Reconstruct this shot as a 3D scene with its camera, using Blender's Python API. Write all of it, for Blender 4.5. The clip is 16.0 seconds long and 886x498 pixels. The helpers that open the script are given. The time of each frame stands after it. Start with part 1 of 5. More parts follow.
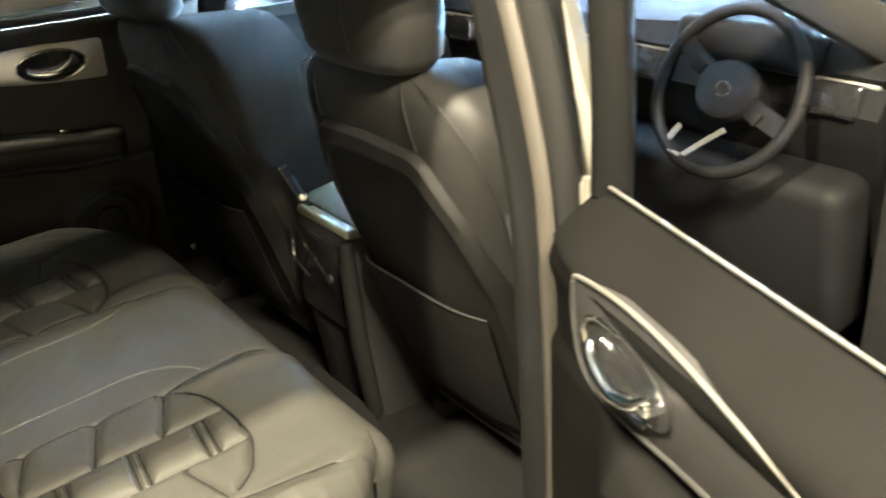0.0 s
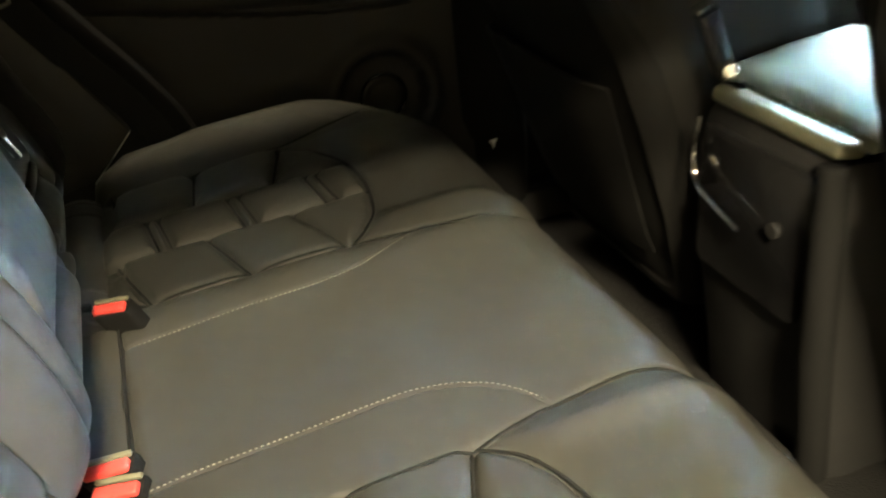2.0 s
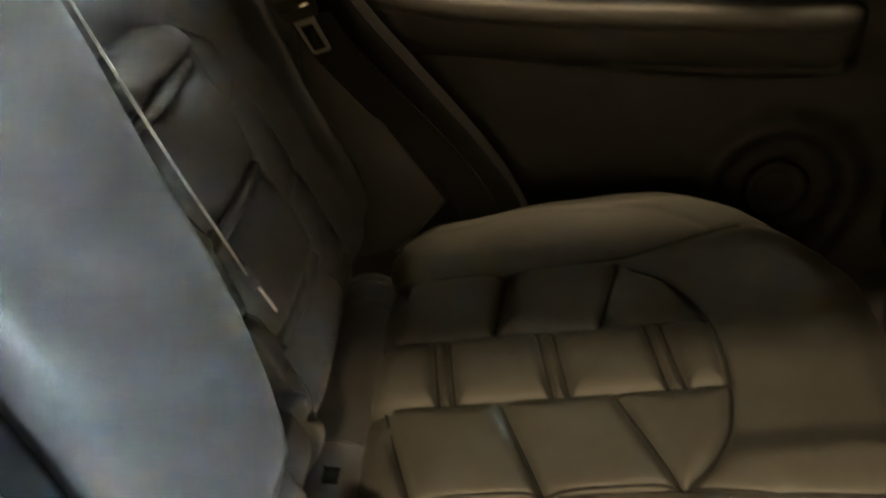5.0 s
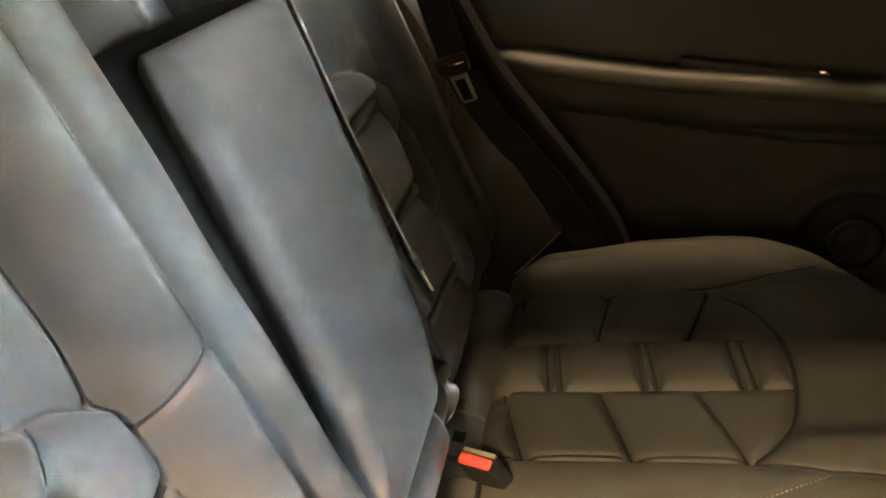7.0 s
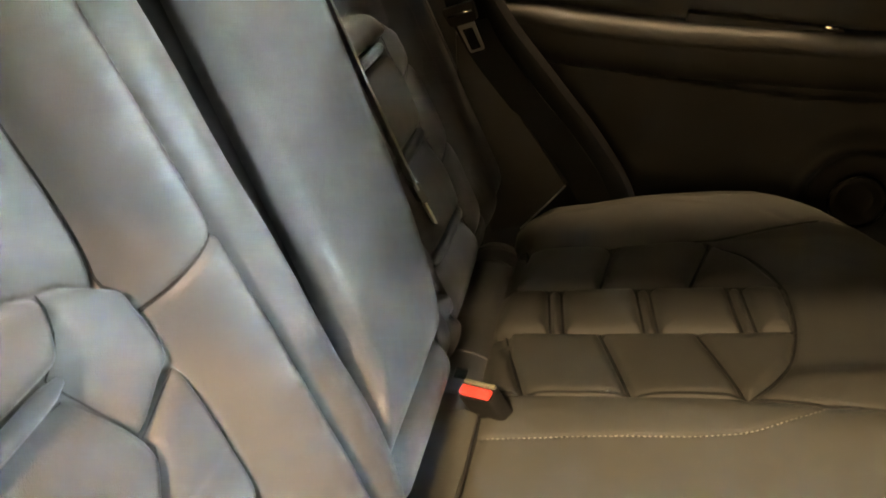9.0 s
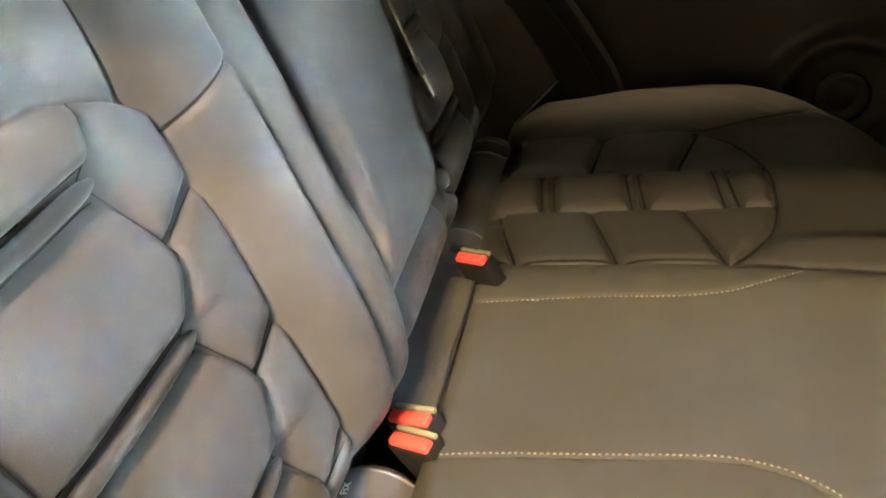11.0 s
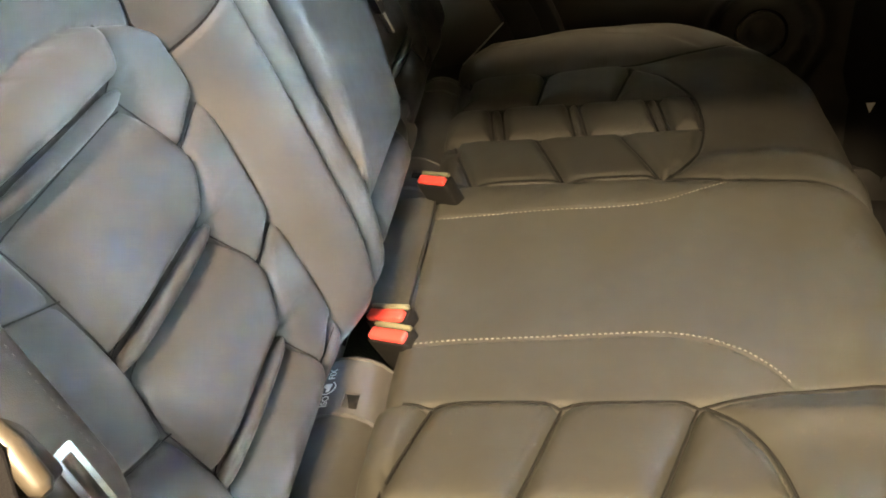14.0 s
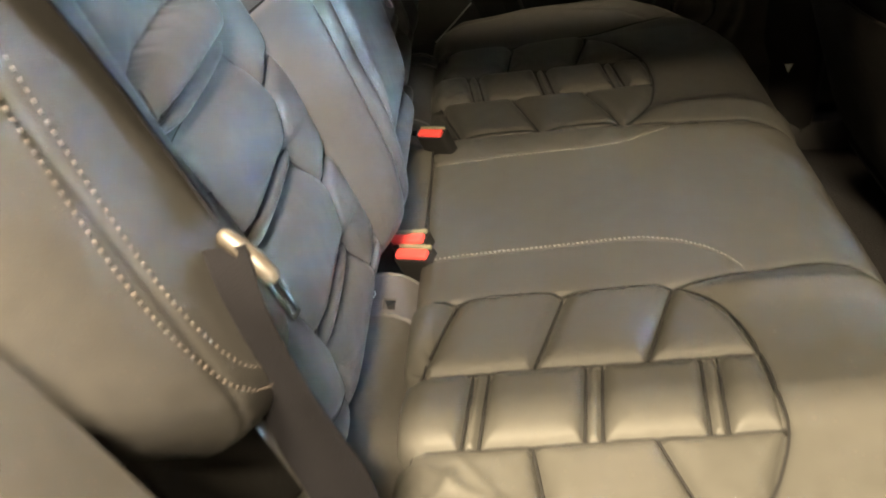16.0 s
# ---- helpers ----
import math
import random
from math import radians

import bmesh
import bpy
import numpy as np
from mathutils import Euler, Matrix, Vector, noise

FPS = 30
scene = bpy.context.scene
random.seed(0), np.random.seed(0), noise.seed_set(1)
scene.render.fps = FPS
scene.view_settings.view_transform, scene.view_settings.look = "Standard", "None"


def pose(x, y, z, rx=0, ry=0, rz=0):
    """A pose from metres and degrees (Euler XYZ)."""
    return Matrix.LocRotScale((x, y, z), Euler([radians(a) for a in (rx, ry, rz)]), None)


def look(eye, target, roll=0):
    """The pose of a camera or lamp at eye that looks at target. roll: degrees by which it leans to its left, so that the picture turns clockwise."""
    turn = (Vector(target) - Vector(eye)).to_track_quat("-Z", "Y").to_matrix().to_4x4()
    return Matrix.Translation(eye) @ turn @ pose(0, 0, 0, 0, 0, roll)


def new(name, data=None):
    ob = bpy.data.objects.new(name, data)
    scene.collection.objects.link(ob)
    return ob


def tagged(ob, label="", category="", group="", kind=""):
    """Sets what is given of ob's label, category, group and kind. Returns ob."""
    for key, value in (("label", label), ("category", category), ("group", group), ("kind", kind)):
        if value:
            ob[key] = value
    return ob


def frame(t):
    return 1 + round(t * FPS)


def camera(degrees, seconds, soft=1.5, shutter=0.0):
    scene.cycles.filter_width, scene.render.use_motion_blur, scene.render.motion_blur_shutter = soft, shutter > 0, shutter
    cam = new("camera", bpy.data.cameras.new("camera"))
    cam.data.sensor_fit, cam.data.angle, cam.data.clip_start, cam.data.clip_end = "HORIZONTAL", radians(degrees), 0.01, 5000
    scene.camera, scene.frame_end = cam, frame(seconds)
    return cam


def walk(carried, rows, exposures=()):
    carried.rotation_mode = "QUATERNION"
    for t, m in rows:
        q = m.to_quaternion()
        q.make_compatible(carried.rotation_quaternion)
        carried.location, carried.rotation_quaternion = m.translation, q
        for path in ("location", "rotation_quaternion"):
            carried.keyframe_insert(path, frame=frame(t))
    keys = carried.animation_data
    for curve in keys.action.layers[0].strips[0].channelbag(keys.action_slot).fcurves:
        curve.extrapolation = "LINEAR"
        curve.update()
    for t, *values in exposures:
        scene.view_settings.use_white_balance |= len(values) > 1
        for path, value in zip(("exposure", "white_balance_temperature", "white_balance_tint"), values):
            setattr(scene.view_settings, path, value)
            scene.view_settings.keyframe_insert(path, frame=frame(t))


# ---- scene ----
cam = camera(52.5, 16.0, soft=1.8, shutter=0.5)
PATH = [
    (0, (1.664, -0.064, 1.626), (0.173, 0.982, 0.801), -3.6),
    (0.5, (1.483, -0.061, 1.566), (-0.057, 0.907, 0.736), -4.0),
    (1, (1.202, -0.016, 1.482), (-0.392, 0.828, 0.619), -4.6),
    (1.5, (1.006, 0.022, 1.401), (-0.623, 0.738, 0.488), -5.1),
    (2, (0.793, 0.114, 1.288), (-0.865, 0.645, 0.304), -5.6),
    (2.5, (0.62, 0.184, 1.193), (-1.041, 0.507, 0.126), -5.9),
    (3, (0.514, 0.207, 1.201), (-1.122, 0.373, 0.064), -5.6),
    (3.5, (0.454, 0.204, 1.262), (-1.184, 0.263, 0.116), -5.8),
    (4, (0.416, 0.199, 1.309), (-1.233, 0.19, 0.177), -5.7),
    (4.5, (0.38, 0.186, 1.336), (-1.282, 0.096, 0.228), -5.9),
    (5, (0.358, 0.182, 1.363), (-1.318, -0.012, 0.289), -6.1),
    (5.2, (0.397, 0.2, 1.335), (-1.331, -0.067, 0.363), -7.4),
    (7.3, (0.591, 0.166, 1.42), (-1.137, -0.238, 0.497), -5.2),
    (7.5, (0.595, 0.163, 1.41), (-1.131, -0.234, 0.481), -4.8),
    (8, (0.608, 0.165, 1.401), (-1.115, -0.237, 0.47), -4.8),
    (8.5, (0.614, 0.174, 1.393), (-1.108, -0.231, 0.461), -4.6),
    (9, (0.631, 0.185, 1.362), (-1.091, -0.236, 0.436), -4.9),
    (9.5, (0.646, 0.188, 1.322), (-1.076, -0.23, 0.396), -4.7),
    (9.7, (0.654, 0.191, 1.311), (-1.071, -0.216, 0.384), -4.7),
    (11.8, (0.757, 0.193, 1.304), (-0.881, -0.203, 0.227), -4.9),
    (12, (0.77, 0.2, 1.302), (-0.869, -0.185, 0.224), -4.9),
    (12.5, (0.799, 0.205, 1.297), (-0.844, -0.136, 0.209), -4.8),
    (13, (0.798, 0.204, 1.295), (-0.847, -0.108, 0.2), -4.7),
    (13.5, (0.818, 0.2, 1.306), (-0.826, -0.097, 0.206), -4.6),
    (14, (0.837, 0.186, 1.322), (-0.807, -0.085, 0.216), -4.4),
    (14.5, (0.828, 0.157, 1.322), (-0.82, -0.092, 0.216), -4.4),
    (15, (0.822, 0.137, 1.315), (-0.828, -0.096, 0.21), -4.4),
    (15.5, (0.904, 0.133, 1.334), (-0.751, -0.061, 0.228), -4.4),
    (16, (1.056, 0.111, 1.361), (-0.603, -0.013, 0.251), -4.4),
]
walk(cam, [(t, look(eye, target, roll)) for t, eye, target, roll in PATH],
     exposures=[(0.0, 6.0, 5800, 6), (0.5, 5.5, 6000, 4), (1.0, 5.5, 5900, 2), (1.5, 6.0, 6300, 2), (2.0, 6.1, 6400, 3), (3.5, 6.42, 6900, 7), (4.5, 6.4, 7000, 9), (5.0, 6.4, 7500, 13), (7.3, 6.3, 8400, 18), (9.0, 6.35, 8400, 16),
                (12.0, 6.35, 7600, 15), (15.0, 6.3, 7300, 12), (16.0, 6.05, 6600, 12)])

# ---- light ----
world = bpy.data.worlds.new("sky")
scene.world = world
world.use_nodes = True
wn, wl = world.node_tree.nodes, world.node_tree.links
sky = wn.new("ShaderNodeTexSky")
sky.sky_type, sky.sun_disc = "NISHITA", False
sky.sun_elevation, sky.sun_rotation = radians(38), radians(200)
sky.air_density, sky.dust_density = 0.9, 5.0
wl.new(sky.outputs["Color"], wn["Background"].inputs["Color"])
wn["Background"].inputs["Strength"].default_value = 5.2


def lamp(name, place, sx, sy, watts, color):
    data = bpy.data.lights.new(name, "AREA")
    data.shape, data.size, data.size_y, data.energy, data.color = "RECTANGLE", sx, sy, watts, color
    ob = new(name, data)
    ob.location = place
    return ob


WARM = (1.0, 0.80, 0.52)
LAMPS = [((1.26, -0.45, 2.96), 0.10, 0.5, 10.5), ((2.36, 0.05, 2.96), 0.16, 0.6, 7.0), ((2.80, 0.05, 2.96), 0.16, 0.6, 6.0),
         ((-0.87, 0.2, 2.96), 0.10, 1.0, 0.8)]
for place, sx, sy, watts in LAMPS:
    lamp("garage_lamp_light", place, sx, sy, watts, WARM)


# ---- materials ----
def material(name, color, rough=0.5, metal=0.0, var=0.15, scale=6.0, grain=900.0, bump=0.15, spec=0.5, coat=0.0,
             dist=0.0006, blotch=0.0):
    """A surface with colour variation at two scales and a fine relief, in metres of the object's own space."""
    m = bpy.data.materials.new(name)
    m.use_nodes = True
    n, l = m.node_tree.nodes, m.node_tree.links
    b = n["Principled BSDF"]
    tc = n.new("ShaderNodeTexCoord")
    big = n.new("ShaderNodeTexNoise")
    big.inputs["Scale"].default_value, big.inputs["Detail"].default_value = scale, 5
    l.new(tc.outputs["Object"], big.inputs["Vector"])
    fine = n.new("ShaderNodeTexNoise")
    fine.inputs["Scale"].default_value, fine.inputs["Detail"].default_value = scale * 14, 4
    l.new(tc.outputs["Object"], fine.inputs["Vector"])
    add = n.new("ShaderNodeMath")
    add.operation = "ADD"
    l.new(big.outputs["Fac"], add.inputs[0])
    l.new(fine.outputs["Fac"], add.inputs[1])
    ramp = n.new("ShaderNodeMapRange")
    ramp.inputs["From Min"].default_value, ramp.inputs["From Max"].default_value = 0.6, 1.4
    ramp.inputs["To Min"].default_value, ramp.inputs["To Max"].default_value = 1 - var, 1 + var
    l.new(add.outputs[0], ramp.inputs["Value"])
    mul = n.new("ShaderNodeVectorMath")
    mul.operation = "SCALE"
    mul.inputs[0].default_value = color
    l.new(ramp.outputs[0], mul.inputs["Scale"])
    l.new(mul.outputs[0], b.inputs["Base Color"])
    rr = n.new("ShaderNodeMapRange")
    rr.inputs["From Min"].default_value, rr.inputs["From Max"].default_value = 0.6, 1.4
    rr.inputs["To Min"].default_value, rr.inputs["To Max"].default_value = max(0.02, rough - 0.07), min(1, rough + 0.07)
    l.new(add.outputs[0], rr.inputs["Value"])
    l.new(rr.outputs[0], b.inputs["Roughness"])
    b.inputs["Metallic"].default_value = metal
    b.inputs["Specular IOR Level"].default_value = spec
    b.inputs["Coat Weight"].default_value = coat
    if bump:
        vor = n.new("ShaderNodeTexVoronoi")
        vor.inputs["Scale"].default_value = grain
        l.new(tc.outputs["Object"], vor.inputs["Vector"])
        bp = n.new("ShaderNodeBump")
        bp.inputs["Strength"].default_value, bp.inputs["Distance"].default_value = bump, dist
        l.new(vor.outputs["Distance"], bp.inputs["Height"])
        l.new(bp.outputs["Normal"], b.inputs["Normal"])
    return m


def glass_material(name, color=(0.85, 0.92, 0.9)):
    m = bpy.data.materials.new(name)
    m.use_nodes = True
    b = m.node_tree.nodes["Principled BSDF"]
    b.inputs["Base Color"].default_value = (*color, 1)
    b.inputs["Transmission Weight"].default_value = 1
    b.inputs["Roughness"].default_value = 0.01
    b.inputs["IOR"].default_value = 1.45
    return m


LEATHER = material("black_leather", (0.029, 0.0285, 0.0265), 0.48, var=0.12, scale=5, grain=1100, bump=0.20, spec=0.46)
CUSHION_LEATHER = material("matt_black_leather", (0.0315, 0.0313, 0.028), 0.55, var=0.12, scale=5, grain=1100, bump=0.25, spec=0.13)
# seat leather with a darker colour, so the side bolsters seem less lit
BOLSTER_LEATHER = material("shaded_bolster_leather", (0.021, 0.0207, 0.020), 0.47, var=0.12, scale=5, grain=1100, bump=0.2, spec=0.42)
# the bench leather darkened, shade on the front seats put into its colour
FRONT_LEATHER = material("shaded_black_leather", (0.015, 0.0147, 0.014), 0.58, var=0.12, scale=5, grain=1100, bump=0.2, spec=0.28)
LEATHER_SMOOTH = material("plain_grey_leather", (0.026, 0.026, 0.0255), 0.43, var=0.08, scale=5, grain=1100, bump=0.12, spec=0.48)
PLASTIC = material("black_grained_plastic", (0.014, 0.0138, 0.0138), 0.6, var=0.18, scale=8, grain=1500, bump=0.3, spec=0.35)
SOFT = material("soft_black_trim", (0.020, 0.0197, 0.019), 0.55, var=0.15, scale=6, grain=1300, bump=0.25, spec=0.35)
PANEL = material("seat_back_vinyl", (0.0055, 0.0053, 0.005), 0.65, var=0.15, scale=6, grain=900, bump=0.25, spec=0.22)
FABRIC = material("black_webbing", (0.02, 0.02, 0.023), 0.75, var=0.2, scale=30, grain=700, bump=0.5)
CARPET = material("black_carpet", (0.008, 0.0078, 0.0077), 0.95, var=0.4, scale=20, grain=420, bump=0.9, dist=0.003, spec=0.2)
RUBBER = material("black_rubber", (0.006, 0.006, 0.006), 0.8, var=0.2, scale=9, bump=0.1, spec=0.15)
GLOSS = material("gloss_black_plastic", (0.012, 0.012, 0.013), 0.12, var=0.1, bump=0.0, coat=0.5)
CHROME = material("chrome", (0.75, 0.75, 0.74), 0.12, metal=1.0, var=0.05, bump=0.0)
SATIN = material("satin_silver_trim", (0.42, 0.41, 0.38), 0.35, metal=0.7, var=0.08, bump=0.0)
STEEL = material("bright_steel", (0.7, 0.69, 0.66), 0.22, metal=1.0, var=0.08, bump=0.0)
RED = material("red_button_plastic", (0.62, 0.055, 0.05), 0.38, var=0.1, scale=20, bump=0.0)
THREAD = material("pale_thread", (0.12, 0.115, 0.10), 0.8, var=0.1, scale=40, bump=0.0)
# near-black, for tubes that darken the seat seams in place of shade
SEAM_SHADE = material("black_seam_shade", (0.008, 0.008, 0.008), 0.9, var=0.2, scale=40, bump=0.0, spec=0.15)
THREAD_DIM = material("grey_thread", (0.036, 0.030, 0.025), 0.85, var=0.15, scale=40, bump=0.0)
BEIGE = material("pale_grey_leather", (0.13, 0.13, 0.088), 0.5, var=0.08, scale=8, bump=0.1)
WHITE = material("white_car_paint", (0.72, 0.74, 0.74), 0.25, var=0.03, bump=0.0, coat=0.6)
HEADLINER = material("dark_headliner", (0.05, 0.048, 0.045), 0.9, var=0.06, scale=10, grain=800, bump=0.3)
CONCRETE = material("concrete", (0.13, 0.125, 0.115), 0.85, var=0.2, scale=1.5, grain=120, bump=0.4, dist=0.003)
PLASTER = material("cream_plaster", (0.20, 0.185, 0.14), 0.85, var=0.08, scale=1.2, grain=150, bump=0.2, dist=0.002)
GLASS = glass_material("window_glass")
LAMP_TUBE = bpy.data.materials.new("lamp_tube")
LAMP_TUBE.use_nodes = True
LAMP_TUBE.node_tree.nodes["Principled BSDF"].inputs["Emission Color"].default_value = (*WARM, 1)
LAMP_TUBE.node_tree.nodes["Principled BSDF"].inputs["Emission Strength"].default_value = 0.15
INK = material("white_print", (0.8, 0.8, 0.78), 0.6, var=0.03, bump=0.0)


# ---- builders ----
def thing(name, label, category, group="", kind="", at=(0, 0, 0)):
    ob = new(name)
    ob.empty_display_size = 0.05
    ob.location = at
    return tagged(ob, label, category, group, kind)


def finish(ob, mat, parent=None, label="", smooth=True):
    ob.data.materials.append(mat)
    if smooth:
        for p in ob.data.polygons:
            p.use_smooth = True
    if parent is not None:
        ob.parent = parent
        if parent.parent is None:
            ob.matrix_parent_inverse = Matrix.Translation(-parent.location)
    if label:
        ob["label"] = label
    return ob


def part(name, bm, mat, parent=None, label="", smooth=True, sharp=40):
    """Links a bmesh, whose points are in world places, as one mesh."""
    if smooth:
        lim = radians(sharp)
        for e in bm.edges:
            if len(e.link_faces) == 2 and e.calc_face_angle(0) > lim:
                e.smooth = False
    me = bpy.data.meshes.new(name)
    bm.to_mesh(me)
    bm.free()
    return finish(new(name, me), mat, parent, label, smooth)


def raw(name, verts, faces, mat, parent=None, label="", smooth=True):
    me = bpy.data.meshes.new(name)
    me.from_pydata([tuple(v) for v in verts], [], [tuple(f) for f in faces])
    me.validate()
    me.update()
    return finish(new(name, me), mat, parent, label, smooth)


def box(c, size, m=None, bevel=0.0, seg=2, bm=None):
    own = bmesh.new()
    bmesh.ops.create_cube(own, size=1.0, matrix=Matrix.Diagonal((*size, 1)))
    if bevel:
        bmesh.ops.bevel(own, geom=own.edges[:], offset=bevel, segments=seg, profile=0.5, affect="EDGES")
    own.transform(Matrix.Translation(c) @ (m.to_4x4() if m else Matrix()))
    if bm is None:
        return own
    tmp = bpy.data.meshes.new("tmp")
    own.to_mesh(tmp)
    own.free()
    bm.from_mesh(tmp)
    bpy.data.meshes.remove(tmp)
    return bm


def rot(rx=0, ry=0, rz=0):
    return Euler([radians(a) for a in (rx, ry, rz)]).to_matrix()


def loft(rings, close=True, caps=True, bm=None):
    """Skin over rings of equal count."""
    bm = bm or bmesh.new()
    rows = [[bm.verts.new(p) for p in r] for r in rings]
    n = len(rows[0])
    for a, b in zip(rows, rows[1:]):
        for i in range(n if close else n - 1):
            j = (i + 1) % n
            bm.faces.new((a[i], a[j], b[j], b[i]))
    if caps and close:
        bm.faces.new(rows[0][::-1])
        bm.faces.new(rows[-1])
    bmesh.ops.recalc_face_normals(bm, faces=bm.faces[:])
    return bm


def frames_along(pts):
    out = []
    up = Vector((0.13, 0.21, 0.97))
    for i, p in enumerate(pts):
        d = (Vector(pts[min(i + 1, len(pts) - 1)]) - Vector(pts[max(i - 1, 0)])).normalized()
        a = d.cross(up).normalized()
        out.append((Vector(p), d, a, a.cross(d).normalized()))
    return out


def tube(pts, r, n=10, bm=None):
    rs = r if isinstance(r, (list, tuple)) else [r] * len(pts)
    rings = [[p + (a * math.cos(k * 2 * math.pi / n) + b * math.sin(k * 2 * math.pi / n)) * q for k in range(n)]
             for (p, d, a, b), q in zip(frames_along(pts), rs)]
    return loft(rings, bm=bm)


def smooth_line(pts, n=8):
    """A rounded line through the points."""
    P = [Vector(p) for p in pts]
    out = []
    for i in range(len(P) - 1):
        p0, p1, p2, p3 = P[max(i - 1, 0)], P[i], P[i + 1], P[min(i + 2, len(P) - 1)]
        for k in range(n):
            t = k / n
            out.append(0.5 * ((2 * p1) + (p2 - p0) * t + (2 * p0 - 5 * p1 + 4 * p2 - p3) * t * t
                              + (3 * p1 - p0 - 3 * p2 + p3) * t ** 3))
    out.append(P[-1])
    return out


def strap(pts, side, width, thick=0.0014, n=8, fold=0.0):
    """A webbing band along points; side: the way across it, or one for each point."""
    L = smooth_line(pts, n)
    m = len(L)
    if isinstance(side[0], (int, float)):
        side = [side, side]
    S = smooth_line(side, max(1, (m - 1) // (len(side) - 1)))
    rings = []
    for i, p in enumerate(L):
        s = S[min(int(i * (len(S) - 1) / (m - 1)), len(S) - 1)].normalized()
        d = (L[min(i + 1, m - 1)] - L[max(i - 1, 0)]).normalized()
        s = (s - d * s.dot(d)).normalized()
        nrm = s.cross(d).normalized()
        w, h = width / 2, thick / 2
        ring = []
        for u, v in ((-1, -1), (-0.5, -1), (0, -1), (0.5, -1), (1, -1), (1, 1), (0.5, 1), (0, 1), (-0.5, 1), (-1, 1)):
            ring.append(p + s * u * w + nrm * (v * h + fold * (1 - u * u)))
        rings.append(ring)
    return loft(rings)


def prism(outline, depth, place, bevel=0.0, seg=2):
    """An outline in a plane (u, v), thickened by depth along the plane's normal; place: (u, v, w) to the world."""
    bm = bmesh.new()
    f = bm.faces.new([bm.verts.new((u, v, 0)) for u, v in outline])
    r = bmesh.ops.extrude_face_region(bm, geom=[f])
    top = [g for g in r["geom"] if isinstance(g, bmesh.types.BMVert)]
    bmesh.ops.translate(bm, verts=top, vec=(0, 0, depth))
    bmesh.ops.recalc_face_normals(bm, faces=bm.faces[:])
    if bevel:
        tz = [e for e in bm.edges if all(abs(v.co.z - depth) < 1e-7 for v in e.verts)]
        bmesh.ops.bevel(bm, geom=tz, offset=bevel, segments=seg, profile=0.5, affect="EDGES")
    bm.transform(place)
    return bm


def plane_at(origin, u, v):
    u, v = Vector(u).normalized(), Vector(v)
    v = (v - u * v.dot(u)).normalized()
    w = u.cross(v)
    m = Matrix((u, v, w)).transposed().to_4x4()
    m.translation = origin
    return m


def round_poly(pts, r, n=5):
    """Rounds the corners of an outline."""
    out = []
    m = len(pts)
    for i in range(m):
        p = Vector(pts[i]).to_2d()
        a, b = Vector(pts[i - 1]).to_2d() - p, Vector(pts[(i + 1) % m]).to_2d() - p
        q = min(r, a.length * 0.45, b.length * 0.45)
        s, e = p + a.normalized() * q, p + b.normalized() * q
        for k in range(n + 1):
            t = k / n
            out.append(tuple(s * (1 - t) ** 2 + p * 2 * t * (1 - t) + e * t * t))
    return out


def seg_dist(X, Y, a, b):
    """Distance of grid points from a line piece."""
    ax, ay = a
    dx, dy = b[0] - ax, b[1] - ay
    t = np.clip(((X - ax) * dx + (Y - ay) * dy) / (dx * dx + dy * dy), 0, 1)
    return np.hypot(X - ax - t * dx, Y - ay - t * dy)


def line_dist(X, Y, pts):
    d = np.full(X.shape, 9.0)
    for a, b in zip(pts, pts[1:]):
        d = np.minimum(d, seg_dist(X, Y, a, b))
    return d


def sheet_parts(P, N, regions, parent):
    """Cuts one sheet of points P (rows, columns, 3), with normals N, into parts by region. regions: {(name, label, material): mask of faces}."""
    rows, cols, _ = P.shape
    idx = np.arange(rows * cols).reshape(rows, cols)
    quads = np.stack([idx[:-1, :-1], idx[:-1, 1:], idx[1:, 1:], idx[1:, :-1]], -1)
    flat, nrm = P.reshape(-1, 3), N.reshape(-1, 3)
    out = []
    for name, label, mat, mask in regions:
        q = quads[mask]
        if len(q) == 0:
            continue
        used, inv = np.unique(q, return_inverse=True)
        q = inv.reshape(-1, 4)
        me = bpy.data.meshes.new(name)
        me.from_pydata(flat[used].tolist(), [], q.tolist())
        me.update()
        ob = finish(new(name, me), mat, parent, label)
        me.normals_split_custom_set_from_vertices(nrm[used].tolist())
        out.append(ob)
    return out


def sheet_normals(P):
    du = np.gradient(P, axis=1)
    dv = np.gradient(P, axis=0)
    n = np.cross(du, dv)
    return n / np.maximum(np.linalg.norm(n, axis=-1, keepdims=True), 1e-12)


def blur_noise(X, Y, scale, seed):
    """Smooth uneven field from a few waves."""
    rng = np.random.RandomState(seed)
    f = np.zeros(X.shape)
    for _ in range(9):
        k = rng.uniform(0.4, 1.6, 2) * rng.choice([-1, 1], 2) / scale * 2 * math.pi
        f += np.sin(X * k[0] + Y * k[1] + rng.uniform(0, 6.28))
    return f / 9


def grid_blur(A, k):
    """Evens out a field over about k cells each way."""
    r = np.arange(-3 * k, 3 * k + 1)
    w = np.exp(-0.5 * (r / k) ** 2)
    w /= w.sum()
    for axis in (0, 1):
        pad = [(0, 0), (0, 0)]
        pad[axis] = (3 * k, 3 * k)
        B = np.pad(A, pad, mode="edge")
        n = A.shape[axis]
        A = sum(c * np.take(B, np.arange(m, m + n), axis) for m, c in enumerate(w))
    return A


